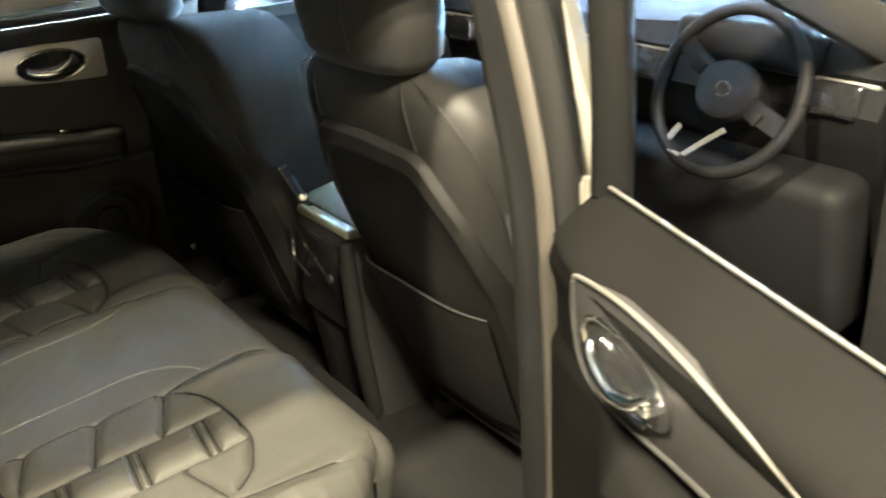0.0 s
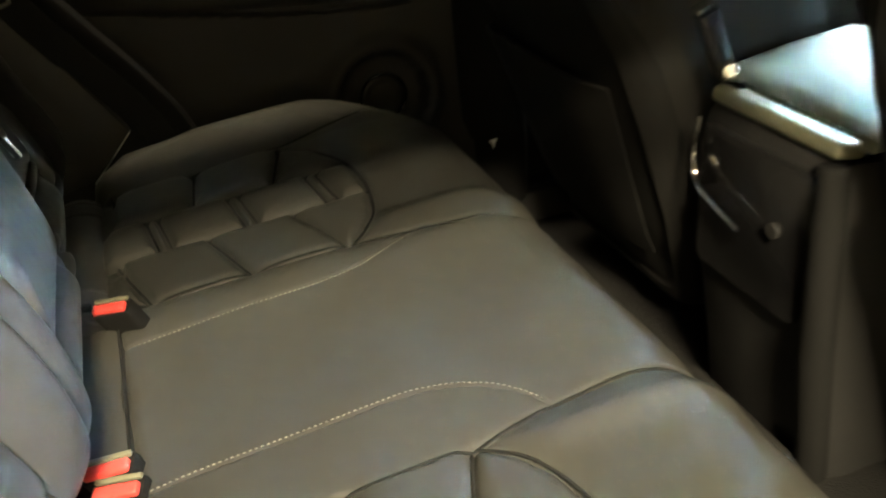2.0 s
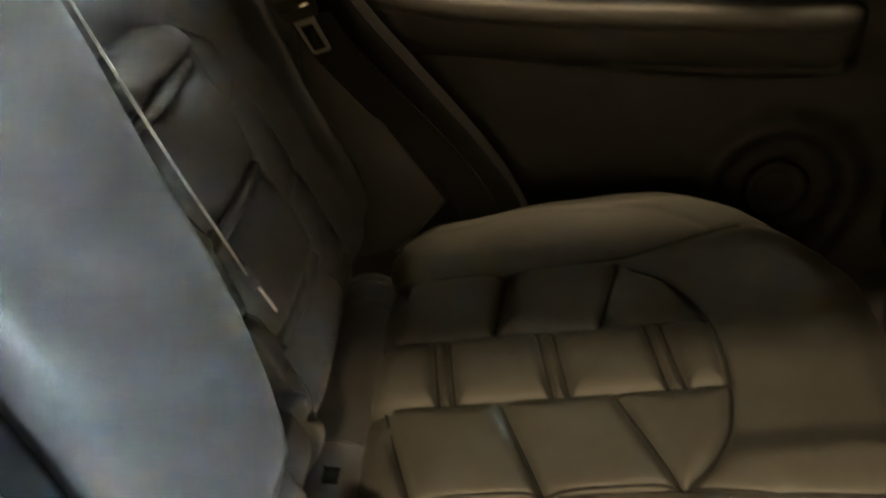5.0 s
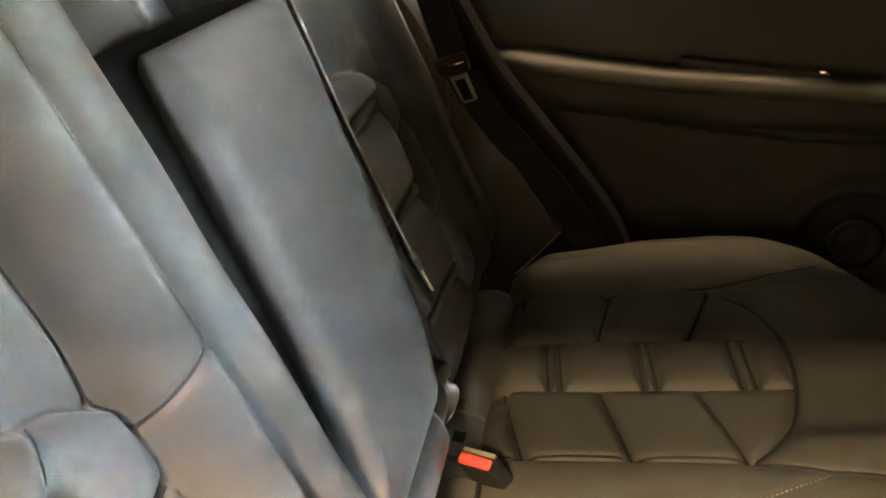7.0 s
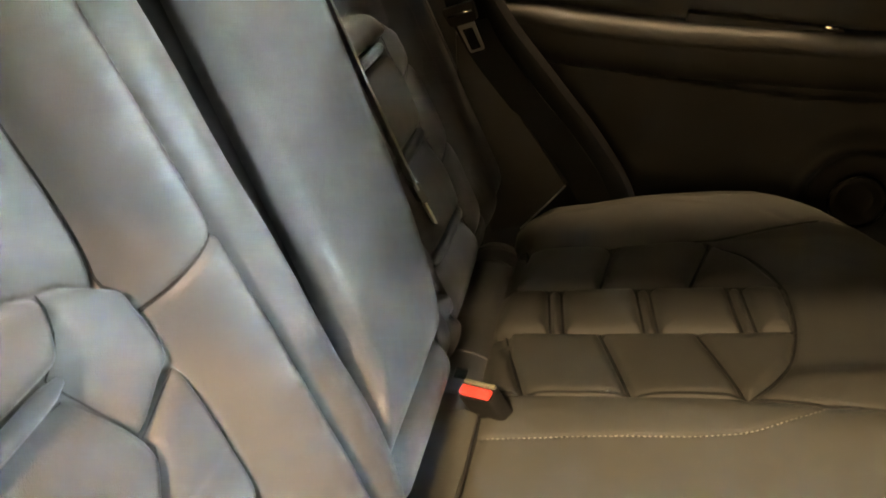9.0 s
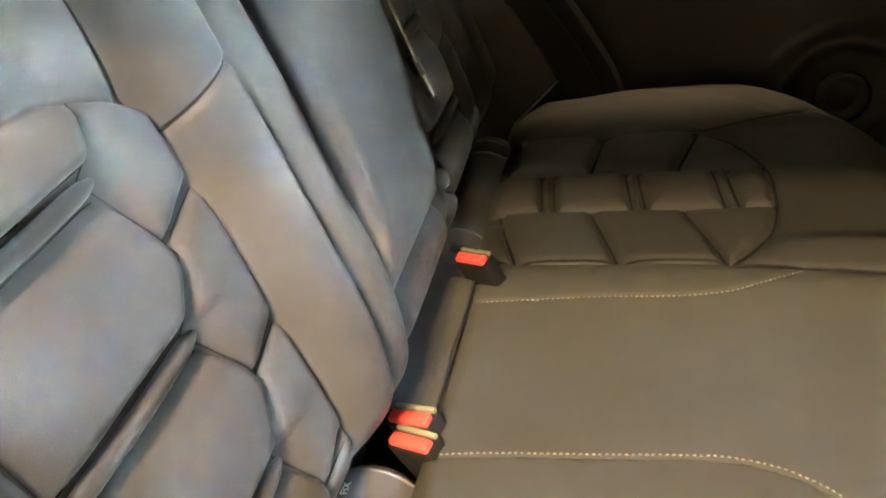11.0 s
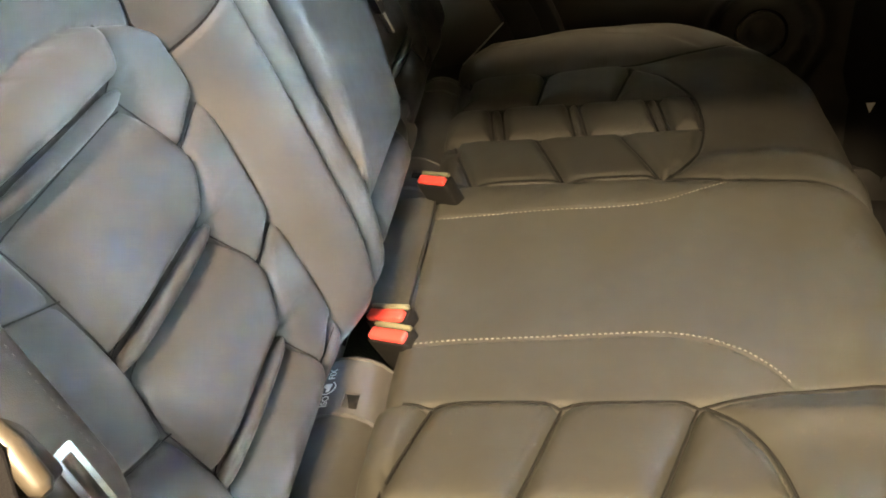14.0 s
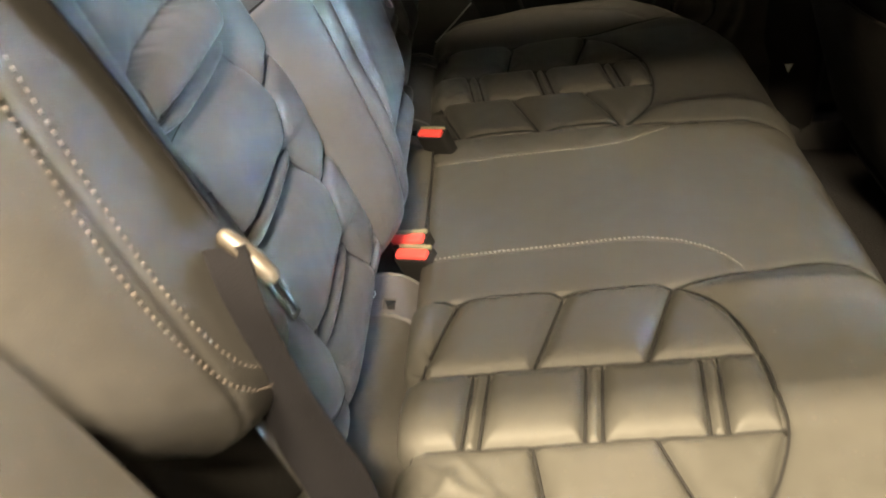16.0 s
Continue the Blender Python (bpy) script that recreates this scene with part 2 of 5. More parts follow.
def lookup(field, u0, v0, cell, U, V):
    """The value of a field of square cells at any place."""
    fu, fv = np.clip((U - u0) / cell, 0, field.shape[1] - 1.001), np.clip((V - v0) / cell, 0, field.shape[0] - 1.001)
    i, j = fu.astype(int), fv.astype(int)
    p, q = fu - i, fv - j
    return (field[j, i] * (1 - p) + field[j, i + 1] * p) * (1 - q) + (field[j + 1, i] * (1 - p) + field[j + 1, i + 1] * p) * q


def scallop(pts):
    return [(q.x, q.y) for q in smooth_line([(x, z, 0) for x, z in pts], 5)]


def face_mid(A):
    return (A[:-1, :-1] + A[1:, :-1] + A[:-1, 1:] + A[1:, 1:]) / 4


def stitch_row(name, pts, normal_of, step, length, width, parent, mat, lift=0.0006):
    """A row of thread stitches along a line of points."""
    L = [Vector(p) for p in pts]
    run = [0.0]
    for a, b in zip(L, L[1:]):
        run.append(run[-1] + (b - a).length)
    verts, faces = [], []
    s = step
    k = 0
    while s < run[-1] - length:
        while run[k + 1] < s:
            k += 1
        t = (s - run[k]) / (run[k + 1] - run[k])
        p = L[k].lerp(L[k + 1], t)
        d = (L[k + 1] - L[k]).normalized()
        n = Vector(normal_of(p)).normalized()
        a = n.cross(d).normalized()
        h = length / 2
        base = len(verts)
        for u, w in ((-h, -width / 2), (h, -width / 2), (h, width / 2), (-h, width / 2)):
            verts.append(p + d * u + a * w + n * (lift - 0.001))
        for u, w in ((-h * .6, -width / 3), (h * .6, -width / 3), (h * .6, width / 3), (-h * .6, width / 3)):
            verts.append(p + d * u + a * w + n * (lift + width * 0.5))
        b = base
        faces += [(b + 4, b + 5, b + 6, b + 7), (b, b + 1, b + 5, b + 4), (b + 1, b + 2, b + 6, b + 5),
                  (b + 2, b + 3, b + 7, b + 6), (b + 3, b, b + 4, b + 7)]
        s += step
    ob = raw(name, verts, faces, mat, parent, "pale thread stitching")
    ob["kind"] = "stuff"
    return ob


def seam_shading(name, lines, place, r, parent):
    """Black tubes standing in for the shade down in the seams; place turns flat points into places on the padding."""
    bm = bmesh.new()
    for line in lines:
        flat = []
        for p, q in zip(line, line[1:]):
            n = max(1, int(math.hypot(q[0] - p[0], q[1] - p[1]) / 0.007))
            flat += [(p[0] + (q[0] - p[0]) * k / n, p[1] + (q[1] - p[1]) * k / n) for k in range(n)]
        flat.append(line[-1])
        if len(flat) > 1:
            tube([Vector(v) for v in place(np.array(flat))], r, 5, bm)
    ob = part(name, bm, SEAM_SHADE, parent, "black tubes shading the seat seams")
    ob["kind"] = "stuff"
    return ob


# ---- ground and shelter round the car ----
tagged(part("ground", box((0, 0, -0.05), (600, 600, 0.1)), CONCRETE, smooth=False), "grey concrete ground under the car", "ground", kind="structure")
# walls and ceiling added to limit where sky light reaches the car
ADDED_WALLS = [("wall_left", (-3.3, 0.1, 1.5), (0.15, 6.4, 3.0)), ("wall_right", (4.4, 0.1, 1.5), (0.15, 6.4, 3.0)), ("wall_back", (0.55, -3.0, 1.5), (7.6, 0.15, 3.0)),
          ("wall_front_right", (2.30, 3.25, 1.5), (4.1, 0.15, 3.0)), ("wall_front_left", (-2.45, 3.25, 1.5), (1.7, 0.15, 3.0)),
          ("wall_lintel", (-0.675, 3.25, 2.58), (1.84, 0.15, 0.84))]
for name, place, size in ADDED_WALLS:
    tagged(part(name, box(place, size), PLASTER, smooth=False), "cream plastered wall added to limit the sky light", "wall", kind="structure")
tagged(part("ceiling", box((0.55, 0.1, 3.06), (7.9, 6.6, 0.1)), PLASTER, smooth=False), "plain ceiling added to shut out the sky overhead", "ceiling", kind="structure")


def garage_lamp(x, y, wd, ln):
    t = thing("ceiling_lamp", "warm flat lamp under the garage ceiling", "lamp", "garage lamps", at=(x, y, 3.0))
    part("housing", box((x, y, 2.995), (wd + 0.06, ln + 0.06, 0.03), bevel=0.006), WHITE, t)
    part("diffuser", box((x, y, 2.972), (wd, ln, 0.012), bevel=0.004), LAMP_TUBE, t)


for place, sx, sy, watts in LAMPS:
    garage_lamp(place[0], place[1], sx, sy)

# ---- car shell ----
tagged(part("floor", box((0, 0.9, 0.375), (1.62, 2.6, 0.05), bevel=0.004), CARPET), "black carpeted car floor", "floor", kind="structure")
tunnel = part("floor_tunnel", loft([[(x, y, 0.398 + h) for x, h in ((-0.2, 0), (-0.15, 0.035), (-0.1, 0.05), (0.1, 0.05), (0.15, 0.035), (0.2, 0), (0.2, -0.02), (-0.2, -0.02))] for y in (0.5, 0.78)]), CARPET)
tagged(tunnel, "carpeted hump across the rear footwell", "floor", kind="structure")


def roof_panel():
    rings = []
    for y in np.linspace(-1.0, 1.25, 14):
        z0 = 1.60 - 0.10 * max(0, (y - 0.5) / 0.75) ** 2 - 0.05 * max(0, -y) ** 2
        top = [(x, y, z0 + 0.05 - 0.10 * (abs(x) / 0.66) ** 4) for x in np.linspace(-0.66, 0.66, 15)]
        low = [(x, y, z0 + 0.015 - 0.10 * (abs(x) / 0.66) ** 4) for x in np.linspace(0.66, -0.66, 15)]
        rings.append(top + low)
    return loft(rings)


tagged(part("roof", roof_panel(), HEADLINER), "dark fabric lined car roof", "ceiling", kind="structure")


def beam(pts, w, d, n=6):
    L = smooth_line(pts, n)
    rings = []
    for p, t, a, b in frames_along(L):
        ring = []
        for k in range(12):
            c, s = math.cos(k * math.pi / 6), math.sin(k * math.pi / 6)
            ring.append(p + a * w * math.copysign(abs(c) ** 0.6, c) + b * d * math.copysign(abs(s) ** 0.6, s))
        rings.append(ring)
    return loft(rings)


for side, word in ((-1, "left"), (1, "right")):
    rail = [(side * 0.66, -0.95, 1.47), (side * 0.665, 0.0, 1.54), (side * 0.665, 0.7, 1.55), (side * 0.65, 1.2, 1.46), (side * 0.72, 1.75, 1.2)]
    tagged(part("roof_rail_" + word, beam(rail, 0.045, 0.05), SOFT), "dark trimmed roof edge over the doors", "roof rail", kind="structure")
    tagged(part("sill_" + word, box((side * 0.80, 0.7, 0.40), (0.16, 2.5, 0.14), bevel=0.02), PLASTIC), "black plastic door sill", "sill", kind="structure")

# rear bodywork behind the bench
tagged(part("wall_rear", box((0, -0.60, 0.95), (1.5, 0.06, 1.1), rot(-12), bevel=0.02), SOFT), "dark boot wall behind the bench", "wall", kind="structure")
tagged(part("rear_shelf", box((0, -0.42, 1.16), (1.36, 0.36, 0.03), bevel=0.01), SOFT), "dark luggage cover behind the bench", "shelf", kind="structure")
for side, word in ((-1, "left"), (1, "right")):
    pts = [(-0.98, 0.40), (-0.05, 0.40), (0.0, 0.60), (0.0, 0.84), (-0.045, 0.92), (-0.12, 1.08), (-0.30, 1.36), (-0.30, 1.50), (-0.98, 1.48)]
    w = prism(round_poly(pts, 0.05), 0.065, plane_at((side * 0.735 if side > 0 else -0.80, 0, 0), (0, 1, 0), (0, 0, 1)), bevel=0.012)
    tagged(part("wall_quarter_" + word, w, SOFT), "black rear quarter trim beside the bench", "wall", kind="structure")

# ---- rear bench cushion ----
bench = thing("rear_bench_cushion", "black leather rear bench cushion with basket-weave quilting", "car seat", at=(0, 0.25, 0.45))


def profile():
    pts = [(0.012, 0.60), (0.0125, 0.690)]
    for k in range(9):
        a = math.pi - k * math.pi / 2 / 8
        pts.append((0.0325 + 0.02 * math.cos(a), 0.697 + 0.02 * math.sin(a)))
    for y in np.linspace(0.06, 0.465, 20):
        pts.append((y, 0.716 + 0.06 * y))
    # the front lip rolls forward and under
    for k in range(1, 19):
        a = math.radians(90 - k * (90 + 14) / 18)
        pts.append((0.470 + 0.108 * math.cos(a), 0.660 + 0.0845 * math.sin(a)))
    pts += [(0.565, 0.60), (0.548, 0.54), (0.52, 0.43)]
    return np.array(pts)


PROF = profile()
RUN = np.concatenate([[0], np.cumsum(np.hypot(*np.diff(PROF, axis=0).T))])
TOP0 = RUN[10]


def prof_at(s):
    y, z = np.interp(s, RUN, PROF[:, 0]), np.interp(s, RUN, PROF[:, 1])
    e = 0.006
    ty = np.interp(s + e, RUN, PROF[:, 0]) - np.interp(s - e, RUN, PROF[:, 0])
    tz = np.interp(s + e, RUN, PROF[:, 1]) - np.interp(s - e, RUN, PROF[:, 1])
    ln = np.hypot(ty, tz)
    return y, z, -tz / ln, ty / ln


COL_A, COL_B, COL_C, COL_D = 0.212, 0.339, 0.448, 0.566
INNER = [(COL_A, 0.0), (COL_A, 0.315), (0.197, 0.385), (0.190, 0.46), (0.190, 0.70), (0.19, 0.9)]
ARC_A = [0.200, 0.213, 0.24, 0.278, 0.333, 0.39, 0.454, 0.525, 0.555, 0.60]
ARC_Y = [0.29, 0.312, 0.340, 0.361, 0.373, 0.376, 0.370, 0.337, 0.30, 0.22]
OUTER = [(0.560, 0.0), (0.566, 0.15), (0.581, 0.294), (0.604, 0.38), (0.622, 0.45), (0.60, 0.60), (0.59, 0.9)]
STITCH = {1: [(0.124, 0.018), (0.118, 0.12), (0.114, 0.25), (0.118, 0.30), (0.133, 0.34), (0.158, 0.372), (0.190, 0.395)],
          -1: [(0.130, 0.018), (0.137, 0.14), (0.142, 0.25), (0.150, 0.305), (0.170, 0.345), (0.186, 0.375), (0.200, 0.392)]}
DIAG_A = [((COL_B, 0.017), (COL_A, 0.056)), ((COL_B, 0.140), (COL_A, 0.181)), ((COL_B, 0.258), (COL_A, 0.306))]
DIAG_C = [((COL_D, 0.020), (COL_C, 0.012)), ((COL_D, 0.147), (COL_C, 0.134)), ((COL_D, 0.284), (COL_C, 0.252))]
ROW_B = [0.079, 0.198, 0.316]
SEAT_W_Y = [0.0, 0.06, 0.2, 0.3, 0.39, 0.45, 0.49, 0.52, 0.58, 0.9]
SEAT_W = [0.645, 0.680, 0.706, 0.716, 0.702, 0.676, 0.645, 0.618, 0.60, 0.59]


def cushion_padding(X, S):
    """Padding over the plain cushion; S runs along its top from the rear to the front and down."""
    a = np.abs(X)
    quilt = (a > COL_A - 0.001) & (a < COL_D) & (S < np.interp(a, ARC_A, ARC_Y))
    d_arc = line_dist(a, S, list(zip(ARC_A[1:-1], ARC_Y[1:-1])))
    d = line_dist(a, S, INNER)
    h = -0.006 * np.where(S < 0.32, 0.8, 1.0) * np.exp(-d / 0.011)
    h += 0.010 * np.exp(-((a - 0.235) / 0.022) ** 2) * np.clip((S - 0.33) / 0.06, 0, 1) * np.clip((0.62 - S) / 0.1, 0, 1)
    # pads end full at a cross seam and start low in front of it
    dip = np.maximum(np.exp(-d_arc / 0.008), 0.8 * np.maximum(np.exp(-np.abs(a - COL_B) / 0.010), np.exp(-np.abs(a - COL_C) / 0.010)))
    for p, q in DIAG_A + DIAG_C:
        on = (a > min(p[0], q[0]) - 0.004) & (a < max(p[0], q[0]) + 0.004)
        line = p[1] + (q[1] - p[1]) * (a - p[0]) / (q[0] - p[0])
        dip = np.where(on, np.maximum(dip, np.exp(-seg_dist(a, S, p, q) / np.where(S > line, 0.012, 0.006))), dip)
    mid = (a > COL_B) & (a < COL_C)
    for y in ROW_B:
        lean = 0.006 * (1 - 2 * (a - COL_B) / (COL_C - COL_B))
        t = S - y - lean
        v = np.where(np.abs(t) < 0.0085, 0.55 + 0.45 * (np.abs(t) / 0.0085) ** 2, np.where(t > 0, np.exp(-(t - 0.0085) / 0.010), np.exp((t + 0.0085) / 0.006)))
        dip = np.where(mid, np.maximum(dip, v), dip)
    h += np.where(quilt, 0.006 - 0.0135 * dip, -0.006 * np.exp(-d_arc / 0.010))
    d = line_dist(a, S, OUTER)
    h += -0.005 * np.exp(-d / 0.010)
    h += 0.036 * np.clip((a - 0.575) / 0.08, 0, 1) ** 1.4 * np.clip((0.55 - S) / 0.2, 0, 1)
    # piped seam along the raised outer edge
    d = line_dist(a, S, scallop([(0.640, 0.03), (0.652, 0.15), (0.652, 0.26), (0.640, 0.34), (0.618, 0.40)]))
    h += -0.0022 * np.exp(-(d / 0.003) ** 2) - 0.0015 * np.exp(-d / 0.01)
    h += -0.004 * np.exp(-(X / 0.3) ** 2) + 0.007
    # pulled wrinkles at the near rear corner
    for p, q, f in (((0.49, 0.06), (0.545, 0.03), 0.004), ((0.53, 0.10), (0.47, 0.02), 0.004), ((0.58, 0.11), (0.52, 0.03), 0.004), ((0.555, 0.125), (0.47, 0.065), 0.003)):
        h += np.where(X > 0, f * np.exp(-(seg_dist(X, S, p, q) / 0.007) ** 2), 0)
    return h


CUSHION_CELL, CUSHION_U0, CUSHION_V0 = 0.0022, -0.74, -0.25
CUSHION_FIELD = grid_blur(cushion_padding(*np.meshgrid(np.arange(-0.74, 0.74, 0.0022), np.arange(-0.25, 0.95, 0.0022))), 1)


def cushion_relief(X, S, slit=1.0):
    a = np.abs(X)
    h = lookup(CUSHION_FIELD, CUSHION_U0, CUSHION_V0, CUSHION_CELL, X, S)
    quilt = (a > COL_A - 0.001) & (a < COL_D) & (S < np.interp(a, ARC_A, ARC_Y))
    d_in = line_dist(a, S, list(zip(ARC_A[1:-1], ARC_Y[1:-1])))
    for p in ([(COL_B, 0.0), (COL_B, 0.372)], [(COL_C, 0.0), (COL_C, 0.370)], *[list(q) for q in DIAG_A + DIAG_C]):
        d_in = np.where(quilt, np.minimum(d_in, line_dist(a, S, p)), d_in)
    for y in ROW_B:
        for o in (-0.0085, 0.0085):
            d_in = np.where(quilt, np.minimum(d_in, seg_dist(a, S, (COL_B, y + o + 0.006), (COL_C, y + o - 0.006))), d_in)
    d = np.minimum(np.minimum(d_in, line_dist(a, S, INNER)), line_dist(a, S, OUTER))
    h -= 0.009 * slit * np.exp(-(d / 0.0030) ** 2) + np.where(quilt, 0.004 * np.exp(-d_in / 0.008), 0)
    d = np.where(X > 0, line_dist(a, S, STITCH[1]), line_dist(a, S, STITCH[-1]))
    h += -0.004 * slit * np.exp(-(d / 0.0018) ** 2) - 0.0015 * np.exp(-d / 0.006)
    h += 0.0020 * blur_noise(X, S, 0.24, 3) + 0.0004 * blur_noise(X, S, 0.06, 4)
    return h


def build_cushion():
    sl = np.concatenate([np.arange(0, TOP0, 0.012), np.arange(TOP0, TOP0 + 0.42, 0.0022), np.arange(TOP0 + 0.42, RUN[-1], 0.006), [RUN[-1]]])
    u = np.concatenate([np.arange(0, 0.94, 0.0031), 1 - 0.06 * (1 - np.linspace(0, 1, 22)) ** 1.7])
    u = np.concatenate([-u[:0:-1], u])
    y, z, ny, nz = prof_at(sl)
    w = np.interp(y, SEAT_W_Y, SEAT_W)
    w = np.where(sl > TOP0 + 0.50, 0.60, w)
    X = u[None, :] * w[:, None]
    S = np.repeat((sl - TOP0 + 0.03)[:, None], len(u), 1)
    def sheet(slit):
        H = cushion_relief(X, S, slit)
        d = np.clip(w[:, None] - np.abs(X), 0, 0.06)
        drop = 0.06 - np.sqrt(np.maximum(0.06 ** 2 - (0.06 - d) ** 2, 0))
        P = np.stack([X, y[:, None] + ny[:, None] * (H - drop), z[:, None] + nz[:, None] * (H - drop)], -1)
        # side skirts
        sides = []
        for v in (0.62, 0.50):
            r, l2 = P[:, -1:].copy(), P[:, :1].copy()
            low = np.minimum(P[:, -1:, 2], v)
            r[..., 2], l2[..., 2] = low, low
            sides.append((l2, r))
        return np.concatenate([sides[1][0], sides[0][0], P, sides[0][1], sides[1][1]], 1)
    P, Q = sheet(1.0), sheet(0.3)
    pad = lambda A: np.concatenate([A[:, :1]] * 2 + [A] + [A[:, -1:]] * 2, 1)
    X, S = pad(X), pad(S)
    N = sheet_normals(Q)
    a, s, x = np.abs(face_mid(X)), face_mid(S), face_mid(X)
    inner = np.interp(s, [q[1] for q in INNER], [q[0] for q in INNER])
    outer = np.interp(s, [q[1] for q in OUTER], [q[0] for q in OUTER])
    arc = np.interp(a, ARC_A, ARC_Y)
    quilt = (a > inner) & (a < COL_D) & (s < arc) & (s < 0.38)
    regions = [("centre_panel", "smooth olive-grey leather centre panel", CUSHION_LEATHER, a <= inner)]
    for sg in (-1, 1):
        on = np.sign(x) == sg
        regions.append(("front_border", "", CUSHION_LEATHER, on & ~quilt & (a > inner) & (a <= outer)))
        regions.append(("side_bolster", "", CUSHION_LEATHER, on & ~quilt & (a > outer)))
        for lo, hi, cuts, slope in ((COL_A, COL_B, [0.056, 0.181, 0.306], -0.32), (COL_B, COL_C, None, 0), (COL_C, COL_D, [0.012, 0.134, 0.252], 0.2)):
            col = on & quilt & (a > lo) & (a <= hi)
            if cuts is None:
                edges = sorted([q + o for q in ROW_B for o in (-0.0085, 0.0085)])
                ss = s - 0.006 * (1 - 2 * (a - lo) / (hi - lo))
            else:
                edges = cuts
                ss = s - slope * (a - lo)
            k = np.searchsorted(edges, ss.ravel()).reshape(ss.shape)
            for i in range(len(edges) + 1):
                regions.append(("quilted_pad", "", CUSHION_LEATHER, col & (k == i)))
    sheet_parts(P, N, regions, bench)

    def top(ax, sy, sg):
        yy, zz, n1, n2 = prof_at(np.array([sy + TOP0 - 0.03]))
        h = cushion_relief(np.array([[sg * ax]]), np.array([[sy]]))[0, 0]
        return Vector((sg * ax, yy[0] + n1[0] * h, zz[0] + n2[0] * h))
    for sg in (-1, 1):
        line = [top(q.x - 0.003, q.y, sg) for q in smooth_line([(p[0], p[1], 0) for p in STITCH[sg]], 6)]
        stitch_row("stitching", line, lambda p: (0, -0.06, 1), 0.0058, 0.0036, 0.0009, bench, THREAD)


build_cushion()
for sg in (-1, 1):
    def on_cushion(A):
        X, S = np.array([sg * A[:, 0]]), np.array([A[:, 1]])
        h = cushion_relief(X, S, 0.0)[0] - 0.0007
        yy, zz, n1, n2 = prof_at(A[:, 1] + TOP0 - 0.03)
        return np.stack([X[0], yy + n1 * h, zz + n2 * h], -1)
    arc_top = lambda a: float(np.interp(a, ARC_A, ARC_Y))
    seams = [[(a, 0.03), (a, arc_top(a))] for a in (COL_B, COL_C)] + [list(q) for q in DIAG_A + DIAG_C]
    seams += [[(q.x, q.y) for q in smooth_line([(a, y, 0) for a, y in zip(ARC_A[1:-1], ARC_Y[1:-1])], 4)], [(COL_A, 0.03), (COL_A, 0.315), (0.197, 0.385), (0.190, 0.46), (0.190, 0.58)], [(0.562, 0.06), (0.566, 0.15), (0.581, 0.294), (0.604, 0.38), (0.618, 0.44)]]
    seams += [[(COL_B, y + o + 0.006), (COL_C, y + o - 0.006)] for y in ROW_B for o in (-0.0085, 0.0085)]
    seam_shading("seam_shade", seams, on_cushion, 0.0016, bench)
part("seat_base", box((0, 0.24, 0.52), (1.10, 0.44, 0.20), bevel=0.02), PLASTIC, bench)

# ---- rear backrest ----
back_rest = thing("rear_seat_back", "black leather rear backrest with basket-weave quilting", "car seat", at=(0, -0.05, 0.70))
SLOPE = math.atan(0.375)
BY, BZ = Vector((0, -math.sin(SLOPE), math.cos(SLOPE))), Vector((0, math.cos(SLOPE), math.sin(SLOPE)))
B0 = Vector((0, -0.0285 - 0.375 * (0.62 - 0.771), 0.62))
MID = -0.022


def on_back(x, z, proud=0.0):
    """A place over the backrest plane at that height of the plane."""
    return Vector((x, B0.y, B0.z)) + BY * ((z - B0.z) / math.cos(SLOPE)) + BZ * proud


WEAVE_IN = [(0.203, 0.62), (0.203, 1.085), (0.232, 1.105), (0.272, 1.118), (0.33, 1.122),
            (0.415, 1.116), (0.46, 1.104), (0.505, 1.07), (0.515, 1.0), (0.515, 0.62)]
WEAVE_1 = [(0.258, 1.112), (0.284, 1.072), (0.258, 1.0), (0.286, 0.956), (0.255, 0.896), (0.280, 0.845), (0.256, 0.785), (0.282, 0.73), (0.26, 0.62)]
WEAVE_2 = [(0.455, 1.10), (0.466, 1.066), (0.455, 1.0), (0.448, 0.945), (0.455, 0.90), (0.44, 0.835), (0.452, 0.78), (0.44, 0.62)]
WEAVE_ROWS = [1.068, 0.952, 0.838, 0.722]
WEAVE_X = [((0.202, 1.030), (0.258, 1.008)), ((0.199, 0.914), (0.255, 0.895)), ((0.212, 0.802), (0.256, 0.785)),
           ((0.455, 1.008), (0.515, 1.030)), ((0.452, 0.895), (0.515, 0.914)), ((0.452, 0.785), (0.515, 0.802)), ((0.258, 1.112), (0.236, 1.108))]


WEAVE_TOP = ([0.2, 0.203, 0.232, 0.272, 0.33, 0.415, 0.46, 0.505, 0.515], [1.03, 1.085, 1.105, 1.118, 1.122, 1.116, 1.104, 1.07, 1.0])


def weave_seams(a, Z):
    """Distances from the seams: border, inner and outer column line, cross seams, bars."""
    inside = (a > 0.203) & (a < 0.515) & (Z < np.interp(a, *WEAVE_TOP))
    d_e = line_dist(a, Z, WEAVE_IN)
    d_1, d_2 = line_dist(a, Z, scallop(WEAVE_1)), line_dist(a, Z, scallop(WEAVE_2))
    d_x = np.full(a.shape, 9.0)
    for q in WEAVE_X:
        d_x = np.minimum(d_x, line_dist(a, Z, list(q)))
    d_b = np.full(a.shape, 9.0)
    for z in WEAVE_ROWS:
        for o in (-0.011, 0.011):
            d_b = np.minimum(d_b, seg_dist(a, Z, (0.282, z + o), (0.455, z + o - 0.004)))
    return inside, d_e, d_1, d_2, d_x, d_b


